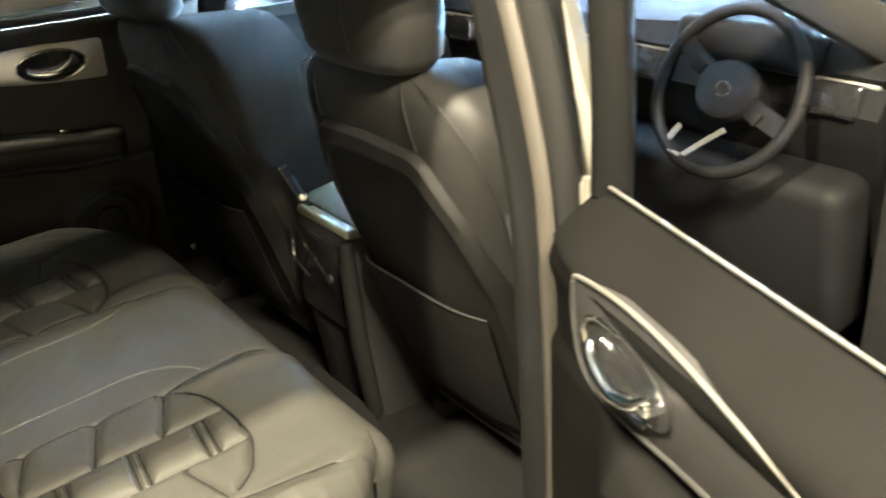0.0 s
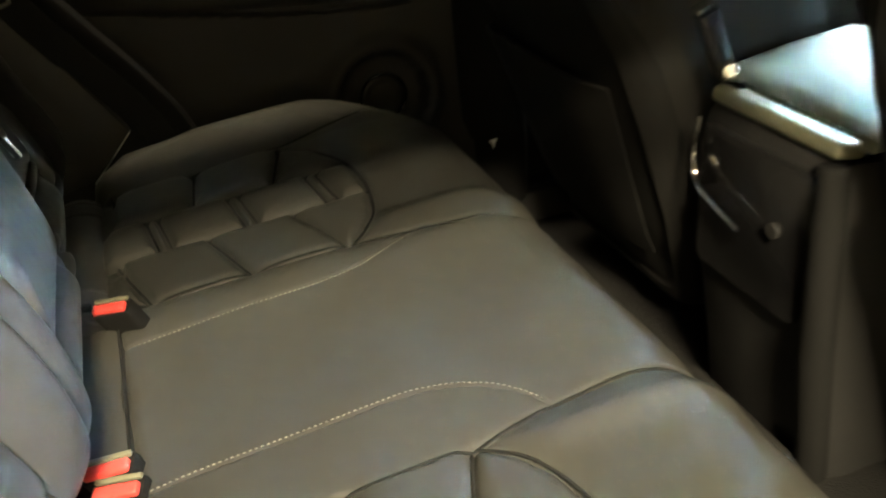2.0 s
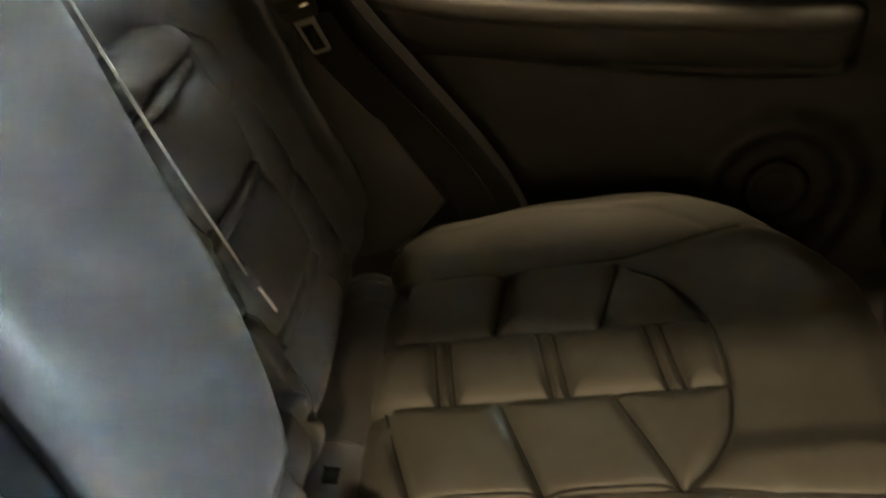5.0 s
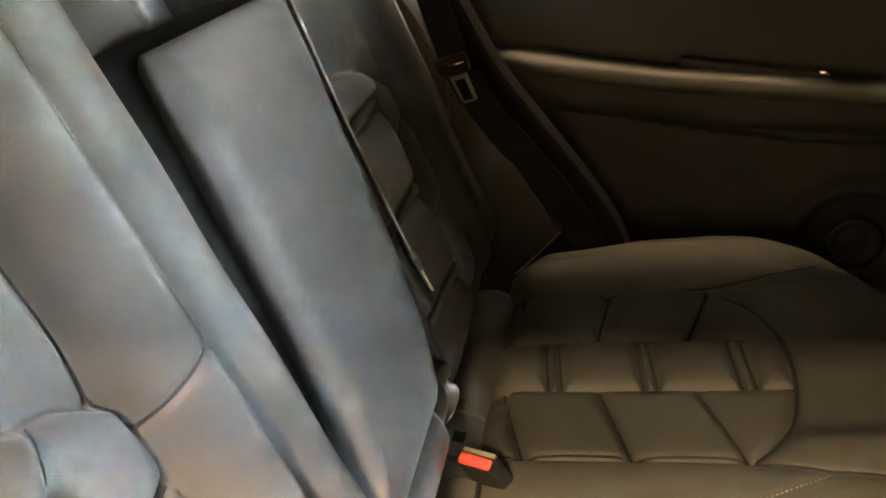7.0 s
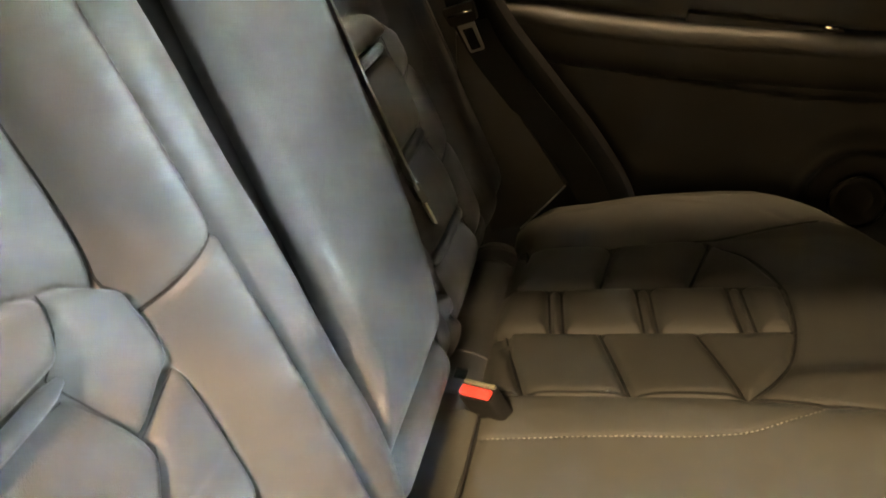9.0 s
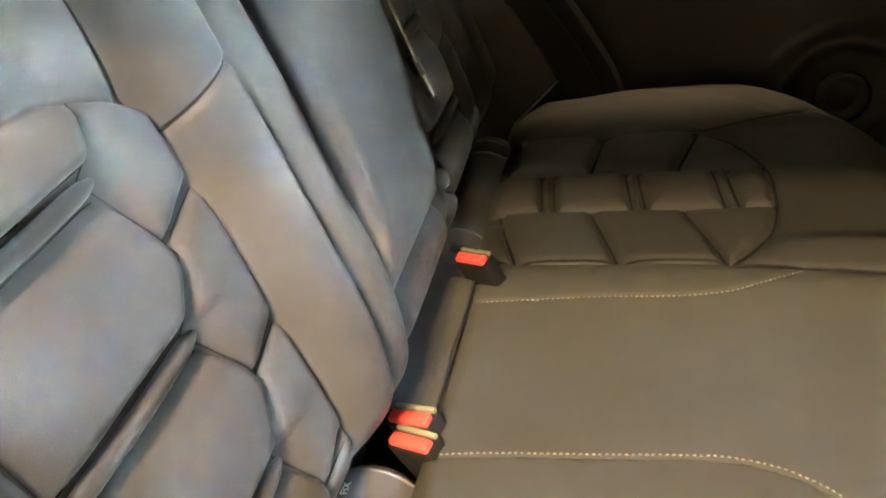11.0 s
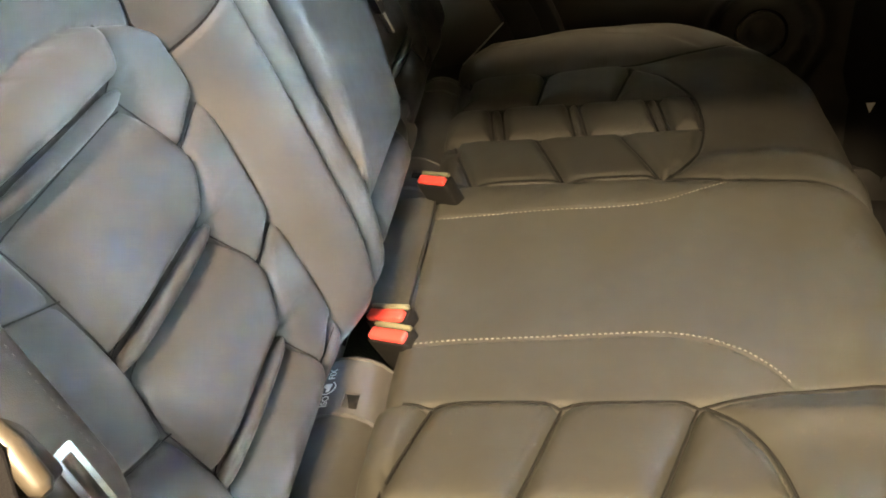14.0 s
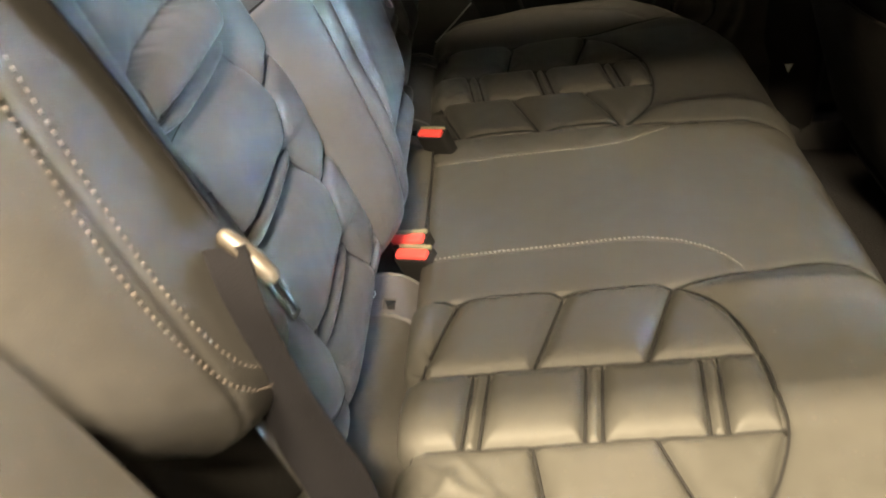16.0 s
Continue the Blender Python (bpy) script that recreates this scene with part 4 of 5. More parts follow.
# ---- belts ----
BELT = material("blue_black_webbing", (0.0045, 0.0045, 0.0055), 0.9, var=0.15, scale=30, grain=700, bump=0.5, spec=0.05)
TONGUE = material("brown_grey_plastic", (0.022, 0.019, 0.0155), 0.40, var=0.1, scale=20, bump=0.0)
belt = thing("seat_belt", "black webbing seat belt hanging down the bench's side", "seat belt", "seat belts", at=(0.60, -0.03, 1.05))
part("webbing", strap([(0.66, -0.21, 1.46), (0.595, -0.155, 1.28), (0.562, -0.128, 1.19), (0.551, -0.104, 1.12), (0.556, -0.076, 1.06)], [(0.80, 0.42, 0.36), (0.85, 0.36, 0.32), (0.85, 0.36, 0.30)], 0.047), BELT, belt)
part("webbing", strap([(0.590, -0.064, 1.056), (0.604, -0.056, 1.02), (0.610, -0.042, 0.96), (0.612, -0.024, 0.90), (0.614, -0.008, 0.85), (0.62, 0.0, 0.77), (0.625, 0.0, 0.70)], [(0.5, 0.7, -0.2), (0.2, 0.9, 0.1), (-0.30, 0.92, 0.1), (-0.38, 0.92, 0.1)], 0.046), BELT, belt)
tm = plane_at((0.595, -0.046, 1.052), (0.38, 0.75, -0.54), (-0.42, 0.22, -0.88))
part("tongue_loop", tube([tm @ Vector(v) for v in ((-0.024, 0, 0), (-0.020, 0, 0), (0.0, 0.001, 0.001), (0.020, 0, 0), (0.024, 0, 0))], [0.003, 0.0062, 0.0070, 0.0062, 0.003], 12), TONGUE, belt, "brown-grey plastic belt tongue")
part("tongue_cover", prism(round_poly([(-0.022, 0.004), (0.022, 0.004), (0.015, 0.030), (-0.015, 0.030)], 0.006), 0.008, tm @ Matrix.Translation((0, 0, -0.004)), 0.002), PLASTIC, belt)
pm = plane_at((0.566, -0.045, 1.018), (-0.92, 0.12, -0.08), (0.08, 0.45, -0.88))
plate = part("tongue_plate", prism(round_poly([(-0.0078, -0.006), (0.0078, -0.006), (0.0078, 0.037), (-0.0078, 0.037)], 0.003), 0.0026, pm, 0.0006), STEEL, belt, "bright steel tongue plate")
part("tongue_slot", box(pm @ Vector((0.0005, 0.016, 0.0013)), (0.0066, 0.034, 0.0036), pm.to_3x3()), RUBBER, plate)

DARK_WEB = material("black_belt_webbing", (0.007, 0.007, 0.0075), 0.8, var=0.2, scale=30, grain=700, bump=0.5, spec=0.25)
left_belt = thing("seat_belt", "black webbing seat belt at the far end of the bench", "seat belt", "seat belts", at=(-0.61, -0.03, 1.05))
part("webbing", strap([(-0.70, -0.17, 1.48), (-0.66, -0.13, 1.28), (-0.615, -0.078, 1.13), (-0.603, -0.062, 1.085)], (0.30, 0.90, 0.1), 0.046), DARK_WEB, left_belt)
part("webbing", strap([(-0.604, -0.050, 1.058), (-0.635, -0.030, 1.00), (-0.664, 0.020, 0.915), (-0.668, 0.070, 0.845), (-0.672, 0.110, 0.775), (-0.68, 0.13, 0.70)], [(0.2, 0.85, 0.35), (0.05, 0.80, 0.55), (0.05, 0.80, 0.55)], 0.050), DARK_WEB, left_belt)
tl = plane_at((-0.598, -0.062, 1.068), (0.25, 0.85, 0.28), (-0.10, 0.33, -0.92))
part("tongue_cover", prism(round_poly([(-0.026, -0.016), (0.026, -0.016), (0.022, 0.012), (-0.022, 0.012)], 0.007), 0.009, tl, 0.002), TONGUE, left_belt, "brown-grey plastic belt tongue")
part("tongue_slit", box(tl @ Vector((0, -0.004, 0.0045)), (0.040, 0.0035, 0.0104), tl.to_3x3()), STEEL, left_belt)
frame_plate = [(-0.014, 0.010), (0.014, 0.010), (0.012, 0.056), (-0.012, 0.056)]
far_plate = part("tongue_plate", prism(round_poly(frame_plate, 0.004), 0.0026, tl @ Matrix.Translation((0, 0, 0.003)), 0.0006), SATIN, left_belt)
part("tongue_slot", box(tl @ Vector((0, 0.036, 0.0043)), (0.016, 0.032, 0.0038), tl.to_3x3()), RUBBER, far_plate)

mid_belt = thing("seat_belt", "grey webbing centre belt lying beside the armrest", "seat belt", "seat belts", at=(-0.2, -0.05, 0.95))
CENTRE_SIDE = (0.86, 0.42, 0.27)
WEB = material("grey_webbing", (0.16, 0.16, 0.165), 0.7, var=0.15, scale=30, grain=700, bump=0.5)
part("webbing", strap([(-0.285, -0.212, 1.40), (-0.270, -0.142, 1.19), (-0.258, -0.100, 1.076), (-0.248, -0.056, 0.965)], CENTRE_SIDE, 0.046, 0.0022), WEB, mid_belt)
tc = plane_at((-0.248, -0.054, 0.960), CENTRE_SIDE, (-0.1, 0.33, -0.94))
part("tongue_plate", prism(round_poly([(-0.014, 0.0), (0.014, 0.0), (0.012, 0.040), (-0.012, 0.040)], 0.004), 0.0026, tc, 0.0006), SATIN, mid_belt)
part("tongue_cover", prism(round_poly([(-0.024, -0.014), (0.024, -0.014), (0.02, 0.012), (-0.02, 0.012)], 0.005), 0.008, tc @ Matrix.Translation((0, 0, -0.003)), 0.002), PLASTIC, mid_belt)



# ---- rear door on the far side, closed ----
def arm_top(y):
    """The height of the closed door's armrest along the door."""
    return np.interp(y, [-0.06, -0.02, 0.08, 0.228, 0.512, 0.62], [1.046, 1.053, 1.034, 1.012, 0.985, 0.977])


def door_relief(Y, Z):
    """How far the door's inner trim stands out; Y along the door towards its hinge, Z up."""
    h = np.zeros(Y.shape)
    low = np.interp(Y, [-0.15, -0.06, -0.028, 0.025, 0.08, 0.148, 0.23, 0.319, 0.443, 0.584, 0.62], [1.10, 1.04, 0.999, 0.968, 0.952, 0.936, 0.920, 0.905, 0.887, 0.880, 0.885])
    h += 0.020 * np.clip((Z - low) / 0.004, 0, 1) * np.clip((arm_top(Y) + 0.01 - Z) / 0.03, 0, 1) * np.clip((0.61 - Y) / 0.02, 0, 1)
    h += -0.003 * np.exp(-((Z - low) / 0.004) ** 2)
    r = np.hypot(Y - 0.527, Z - 0.715)
    h += 0.020 * np.exp(-((r - 0.100) / 0.020) ** 2) - 0.010 * (r < 0.082)
    h += 0.03 * np.clip((0.66 - Z) / 0.06, 0, 1)
    h += 0.02 * np.clip((Z - 1.215) / 0.04, 0, 1)
    h += 0.0012 * blur_noise(Y, Z, 0.15, 21)
    return h


def door_spear(y0, y1, zc, half):
    """The outline of the tapering trim round the handle."""
    top = [(y0 + (y1 - y0) * t, zc + half * (0.15 + 0.85 * min(1, t * 1.6)) + 0.02 * (1 - t)) for t in np.linspace(0, 1, 8)]
    low = [(y0 + (y1 - y0) * t, zc - half * (0.05 + 0.95 * math.sin(min(1, t * 1.2) * math.pi / 2)) + 0.02 * (1 - t)) for t in np.linspace(1, 0, 8)]
    return round_poly(top + low, 0.012, 3)


def door_handle(parent, place, flip=1, rim=(0, 29)):
    """A chrome pull in a dark bowl; place: u along the door, v up, w out of its face."""
    bowl = [(0.082 * math.cos(q * math.pi / 14), 0.036 * math.sin(q * math.pi / 14)) for q in range(28)]
    bw = part("handle_bowl", prism(bowl, 0.003, place), GLOSS, parent, "gloss black handle bowl")
    part("bowl_rim", tube([place @ Vector((1.03 * u, 1.05 * v, 0.004)) for u, v in (bowl + bowl[:1])[rim[0]:rim[1]]], 0.0035, 8), CHROME, bw, "bright chrome rim")
    lever = smooth_line([(-0.060 * flip, -0.004, 0.008), (-0.045 * flip, -0.014, 0.016), (0.0, -0.018, 0.022), (0.035 * flip, -0.006, 0.018), (0.055 * flip, 0.018, 0.010)], 6)
    part("handle", tube([place @ q for q in lever], [0.006 + 0.004 * math.sin(i / (len(lever) - 1) * math.pi) for i in range(len(lever))], 10), CHROME, bw, "chrome pull handle")
    part("lock_knob", tube([place @ Vector(v) for v in ((0.055 * flip, 0.002, 0.004), (0.055 * flip, 0.004, 0.016), (0.056 * flip, 0.004, 0.019))], [0.009, 0.009, 0.006], 10), CHROME, bw)


def door_shell(name, label, place, u0, u1, relief, top=1.275, fall=0.0, trim=SOFT, low=PLASTIC):
    """A car door from its inner trim sheet, an outer skin and its window frame; place: u along, v up, w inwards."""
    d = thing(name, label, "car door", "rear doors", at=place @ Vector(((u0 + u1) / 2, 0.45, 0)))
    us = np.arange(u0, u1 + 0.001, 0.006)
    vs = np.arange(0.46, top, 0.006)
    U, V = np.meshgrid(us, vs)
    H = relief(U, V)
    m = np.array(place)
    W = V - fall * U * np.clip((V - 0.95) / 0.28, 0, 1)
    P = m[:3, 0] * U[..., None] + m[:3, 1] * W[..., None] + m[:3, 2] * H[..., None] + m[:3, 3]
    N = sheet_normals(P)
    if N[40, 40] @ m[:3, 2] < 0:
        N = -N
    mid = face_mid(V)
    uu = face_mid(U)
    up = mid >= arm_top(uu) - 0.05
    sheet_parts(P, N, [("upper_trim", "", trim, up), ("lower_trim", "", low, ~up)], d)
    skin = bmesh.new()
    box(place @ Vector(((u0 + u1) / 2, 0.80, -0.045)), (u1 - u0, 0.66, 0.05), place.to_3x3(), bevel=0.02, bm=skin)
    part("outer_panel", skin, WHITE, d, "white painted outer panel")
    return d


LEFT = Matrix(((0, 0, 1, -0.775), (1, 0, 0, 0), (0, 1, 0, 0), (0, 0, 0, 1)))
ld = door_shell("rear_door", "black trimmed car door, closed, with silver handle trim", LEFT, -0.13, 0.72, door_relief)
part("handle_trim", prism(door_spear(0.10, 0.60, 1.165, 0.050), 0.010, LEFT @ Matrix.Translation((0, 0, 0.002)), 0.004), SATIN, ld, "satin silver spear-shaped trim")
door_handle(ld, LEFT @ Matrix.Translation((0.465, 1.168, 0.013)))
ARM = [(-0.006, 0.003), (0.014, 0.005), (0.034, 0.004), (0.048, 0.001), (0.055, -0.005), (0.058, -0.013), (0.0565, -0.021), (0.054, -0.026), (0.0525, -0.028), (0.052, -0.030), (0.050, -0.045), (0.043, -0.062), (0.030, -0.078), (0.014, -0.088), (-0.006, -0.09)]
rings = []
for y in [-0.046, -0.045, -0.042, -0.036, -0.026, -0.012, 0.008, 0.04] + list(np.linspace(0.08, 0.57, 24)) + [0.59, 0.602, 0.608, 0.61]:
    k = min(1.0, max(0.0, (y + 0.046) / 0.075)) ** 0.5 * min(1.0, max(0.0, (0.61 - y) / 0.03)) ** 0.5
    top = float(arm_top(y))
    rings.append([(-0.775 + 0.020 + (u - 0.020) * (0.25 + 0.75 * k) - 0.02 * (1 - k), y, top - 0.018 + (v + 0.018) * (0.3 + 0.7 * k)) for u, v in ARM])
arm_pad = part("armrest", loft(rings), LEATHER, ld, "padded armrest with a pale stitched edge")
line = [Vector((-0.775 + 0.0555, y, float(arm_top(y)) - 0.0235)) for y in np.linspace(-0.005, 0.58, 60)]
stitch_row("stitching", line, lambda p: (1, 0, -0.2), 0.0058, 0.0034, 0.0009, arm_pad, THREAD_DIM)
plate = part("switch_plate", prism(round_poly([(0.246, -0.006), (0.47, -0.006), (0.472, 0.008), (0.385, 0.012), (0.250, 0.020)], 0.005), 0.020, Matrix(((0, 0, 1, -0.768), (1, 0, 0, 0), (-0.092, 1, 0, 1.0315), (0, 0, 0, 1))), 0.003), PLASTIC, ld)
part("window_switch", box((-0.748, 0.452, 1.001), (0.010, 0.020, 0.008), rot(-6), bevel=0.003), CHROME, plate, "chrome-tipped window switch")
part("sill_trim", box((-0.792, 0.28, 1.285), (0.05, 0.84, 0.035), bevel=0.012), SOFT, ld)
speaker = [(0.034, 0.012), (0.036, 0.016), (0.030, 0.018), (0.026, 0.015), (0.020, 0.012), (0.010, 0.016)]
grille = loft([[(-0.785 + w, 0.527 + r * 1.2 * math.cos(q * math.pi / 16), 0.715 + r * 1.2 * math.sin(q * math.pi / 16)) for q in range(32)] for r, w in speaker])
part("speaker_cone", grille, PLASTIC, ld)
part("speaker_ring", tube([(-0.768, 0.527 + 0.044 * math.cos(q * math.pi / 20), 0.715 + 0.044 * math.sin(q * math.pi / 20)) for q in range(41)], 0.0028, 8), GLOSS, ld, "gloss black speaker ring")
pane = part("window_pane", box((-0.735, 0.28, 1.42), (0.004, 0.80, 0.26), rot(0, 12)), GLASS, ld)
pane.visible_shadow = False
part("window_frame", beam([(-0.74, -0.16, 1.30), (-0.69, -0.18, 1.50), (-0.685, 0.3, 1.535), (-0.69, 0.69, 1.52), (-0.75, 0.70, 1.30)], 0.018, 0.022), RUBBER, ld)
seal = part("wall_seal", beam([(-0.705, -0.09, 1.14), (-0.702, -0.035, 1.03), (-0.700, 0.035, 0.93), (-0.700, 0.105, 0.83), (-0.702, 0.150, 0.74), (-0.71, 0.17, 0.60)], 0.020, 0.032), RUBBER)
tagged(seal, "black rubber seal round the door opening", "seal", kind="structure")
# trim wedge at the cushion's far rear corner
wedge = prism([(-0.05, 0.70), (0.006, 0.712), (0.074, 0.782), (0.046, 0.834), (0.004, 0.902), (-0.045, 0.990), (-0.085, 1.03), (-0.09, 0.90)], 0.024, plane_at((-0.688, 0, 0), (0, 1, 0), (0, 0, 1)), 0.004)
tagged(part("wall_wedge", wedge, SOFT), "dark grey trim wedge beside the bench", "trim", kind="structure")
tagged(part("trim_wedge_edge", tube([(-0.662, 0.000, 0.708), (-0.662, 0.038, 0.746), (-0.664, 0.074, 0.784)], 0.0013, 6), SATIN), "pale edge of the trim wedge", "trim", kind="structure")

# ---- front seats ----
def front_seat(cx, label, flip=1, dy=0.0, wing=0.06):
    s = thing("bucket_seat", label, "car seat", "front seats", at=(cx, 1.0, 0.45))

    def axis(z):
        return 0.752 + dy + 0.32 * (1.2 - z)
    rings = []
    for z, w, d in ((0.50, 0.21, 0.06), (0.54, 0.24, 0.075), (0.62, 0.25, 0.085), (0.75, 0.252, 0.09), (0.90, 0.255, 0.09), (1.02, 0.275, 0.085),
                    (1.12, 0.292, 0.078), (1.20, 0.288, 0.072), (1.25, 0.265, 0.064), (1.285, 0.225, 0.05), (1.303, 0.17, 0.03), (1.308, 0.11, 0.015)):
        ring = []
        for q in range(40):
            c, sn = math.cos(q * math.pi / 20), math.sin(q * math.pi / 20)
            px = (w + 0.05 * max(0.0, sn) ** 0.5) * math.copysign(abs(c) ** 0.55, c)
            py = d * math.copysign(abs(sn) ** 0.6, sn)
            if sn > 0:
                py += wing * min(1.1, abs(px) / w) ** 3
            else:
                py += 0.03 * min(1.0, abs(px) / w) ** 4
            ring.append((cx + px, axis(z) + py, z))
        rings.append(ring)
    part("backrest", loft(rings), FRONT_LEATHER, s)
    # rear panel
    outl = [(-0.205, 0.47), (0.205, 0.47), (0.240, 0.62), (0.246, 0.80), (0.244, 0.94), (0.215, 1.07), (0.165, 1.165), (0.140, 1.182), (0.0, 1.190), (-0.140, 1.182), (-0.165, 1.165), (-0.215, 1.07), (-0.244, 0.94), (-0.246, 0.80), (-0.240, 0.62)]
    outl = round_poly(outl, 0.03, 4)
    bm = bmesh.new()
    rows = []
    for k, (sc, off) in enumerate(((1.0, 0.004), (0.997, -0.010), (0.975, -0.019), (0.90, -0.021), (0.875, -0.012), (0.86, -0.010), (0.5, -0.012), (0.02, -0.013))):
        row = []
        for u, v in outl:
            uu, vv = u * sc, 0.80 + (v - 0.80) * sc
            wz = np.interp(vv, [0.5, 0.62, 0.9, 1.02, 1.12, 1.2], [0.23, 0.25, 0.255, 0.275, 0.292, 0.288])
            dd = np.interp(vv, [0.5, 0.62, 0.9, 1.12, 1.2], [0.07, 0.085, 0.09, 0.078, 0.07])
            bulge = dd * max(0.0, 1 - (abs(uu) / wz) ** 3.2) ** 0.3 if abs(uu) < wz else 0
            row.append(bm.verts.new((cx + uu, axis(vv) - bulge + 0.03 * (abs(uu) / wz) ** 4 + off, vv)))
        rows.append(row)
    n = len(outl)
    for a, b in zip(rows, rows[1:]):
        for i in range(n):
            j = (i + 1) % n
            bm.faces.new((a[i], a[j], b[j], b[i]))
    bm.faces.new(rows[-1])
    bmesh.ops.recalc_face_normals(bm, faces=bm.faces[:])
    part("rear_panel", bm, PANEL, s, "dark vinyl seat-back panel with rounded border")

    def on_panel(u, v, lift):
        wz = np.interp(v, [0.5, 0.62, 0.9, 1.02, 1.12, 1.2], [0.23, 0.25, 0.255, 0.275, 0.292, 0.288])
        dd = np.interp(v, [0.5, 0.62, 0.9, 1.12, 1.2], [0.07, 0.085, 0.09, 0.078, 0.07])
        bulge = dd * max(0.0, 1 - (abs(u) / wz) ** 3.2) ** 0.3
        return Vector((cx + u, axis(v) - bulge + 0.03 * (abs(u) / wz) ** 4 - 0.013 - lift, v))
    pocket = bmesh.new()
    rowsp = []
    for t in np.linspace(0, 1, 9):
        row = []
        for q in np.linspace(-1, 1, 15):
            v = 0.58 + (0.885 - 0.02 * q * q - 0.58) * t
            u = q * (0.175 + 0.02 * t)
            row.append(pocket.verts.new(on_panel(u, v, 0.004 + 0.012 * t * (1 - q ** 4))))
        rowsp.append(row)
    for a, b in zip(rowsp, rowsp[1:]):
        for i in range(14):
            pocket.faces.new((a[i], a[i + 1], b[i + 1], b[i]))
    bmesh.ops.recalc_face_normals(pocket, faces=pocket.faces[:])
    bmesh.ops.solidify(pocket, geom=pocket.faces[:], thickness=0.003)
    pouch = part("map_pocket", pocket, PANEL, s, "dark vinyl map pocket")
    part("pocket_welt", tube([on_panel(q * 0.195, 0.885 - 0.02 * q * q, 0.006 + 0.012 * (1 - q ** 4)) for q in np.linspace(-1, 1, 17)], 0.003, 6), PANEL, pouch)
    # piped seams on the leather above the panel
    for u in (-0.15, 0.15):
        part("seam", tube([(cx + u * k, axis(z) - d, z) for z, d, k in ((1.185, 0.0725, 1.0), (1.22, 0.069, 0.98), (1.255, 0.062, 0.94), (1.285, 0.049, 0.9), (1.303, 0.03, 0.8))], 0.0012, 6), FRONT_LEATHER, s)
        part("seam", tube([(cx + u * k, axis(z) - d, z) for z, d, k in ((1.303, 0.028, 0.9), (1.27, 0.045, 1.45), (1.20, 0.042, 1.78), (1.12, 0.040, 1.86), (1.04, 0.036, 1.80), (0.98, 0.034, 1.72))], 0.0010, 6), FRONT_LEATHER, s)
    # head restraint
    hr = []
    for z, w, d in ((1.300, 0.10, 0.03), (1.307, 0.13, 0.052), (1.330, 0.152, 0.068), (1.39, 0.162, 0.074), (1.46, 0.158, 0.07), (1.50, 0.14, 0.055), (1.52, 0.11, 0.03)):
        ring = []
        for q in range(32):
            c, sn = math.cos(q * math.pi / 16), math.sin(q * math.pi / 16)
            ring.append((cx + 0.02 * flip + w * math.copysign(abs(c) ** 0.6, c), 0.700 + dy - 0.05 * (z - 1.31) + d * math.copysign(abs(sn) ** 0.7, sn), z))
        hr.append(ring)
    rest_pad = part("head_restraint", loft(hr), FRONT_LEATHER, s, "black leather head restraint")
    part("head_seam", tube([(cx + 0.065 * flip, 0.700 + dy - 0.05 * (z - 1.31) - d, z) for z, d in ((1.312, 0.05), (1.34, 0.0685), (1.40, 0.0745), (1.46, 0.0705), (1.50, 0.055))], 0.002, 6), FRONT_LEATHER, rest_pad)
    for u in (-0.06, 0.06):
        part("head_post", tube([(cx + u, 0.74 + dy, 1.27), (cx + u, 0.738 + dy, 1.34)], 0.007, 10), CHROME, s, "chrome post")
        part("post_guide", box((cx + u, 0.735 + dy, 1.309), (0.035, 0.03, 0.012), bevel=0.004), PLASTIC, s)
    # seat cushion
    rings = []
    for y, w, z0, z1 in ((0.93, 0.20, 0.54, 0.66), (0.96, 0.245, 0.50, 0.70), (1.04, 0.26, 0.48, 0.715), (1.2, 0.265, 0.48, 0.73), (1.33, 0.25, 0.50, 0.735), (1.38, 0.22, 0.54, 0.71)):
        ring = []
        for q in range(32):
            c, sn = math.cos(q * math.pi / 16), math.sin(q * math.pi / 16)
            px = w * math.copysign(abs(c) ** 0.5, c)
            zz = (z0 + z1) / 2 + (z1 - z0) / 2 * math.copysign(abs(sn) ** 0.6, sn) + (0.025 * (abs(px) / w) ** 3 if sn > 0 else 0)
            ring.append((cx + px, y, zz))
        rings.append(ring)
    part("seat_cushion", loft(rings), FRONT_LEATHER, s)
    for u in (-0.19, 0.19):
        part("seat_rail", box((cx + u, 1.14, 0.425), (0.05, 0.44, 0.04), bevel=0.008), PLASTIC, s)
    return s


front_seat(0.39, "black leather driver's seat with dark vinyl back panel", 1)
front_seat(-0.405, "black leather passenger seat lit from the windscreen", -1, -0.09, 0.13)

# buckle stalk of the passenger seat
st = thing("front_belt_buckle", "black front belt buckle on an upright stalk", "belt buckle", at=(-0.14, 0.82, 0.86))
part("stalk", strap([(-0.105, 0.90, 0.70), (-0.098, 0.84, 0.80), (-0.095, 0.795, 0.885)], (0.9, 0.3, 0.2), 0.026, 0.012), RUBBER, st)
part("body", box((-0.096, 0.766, 0.943), (0.024, 0.026, 0.098), rot(23, 6, 0), bevel=0.005), GLOSS, st)
part("latch_plate", box((-0.098, 0.746, 0.988), (0.018, 0.02, 0.010), rot(23, 6, 0), bevel=0.002), STEEL, st)
part("anchor_bolt", tube([(-0.094, 0.792, 0.905), (-0.084, 0.782, 0.909), (-0.081, 0.780, 0.910)], [0.012, 0.012, 0.008], 12), STEEL, st, "bright steel bolt")

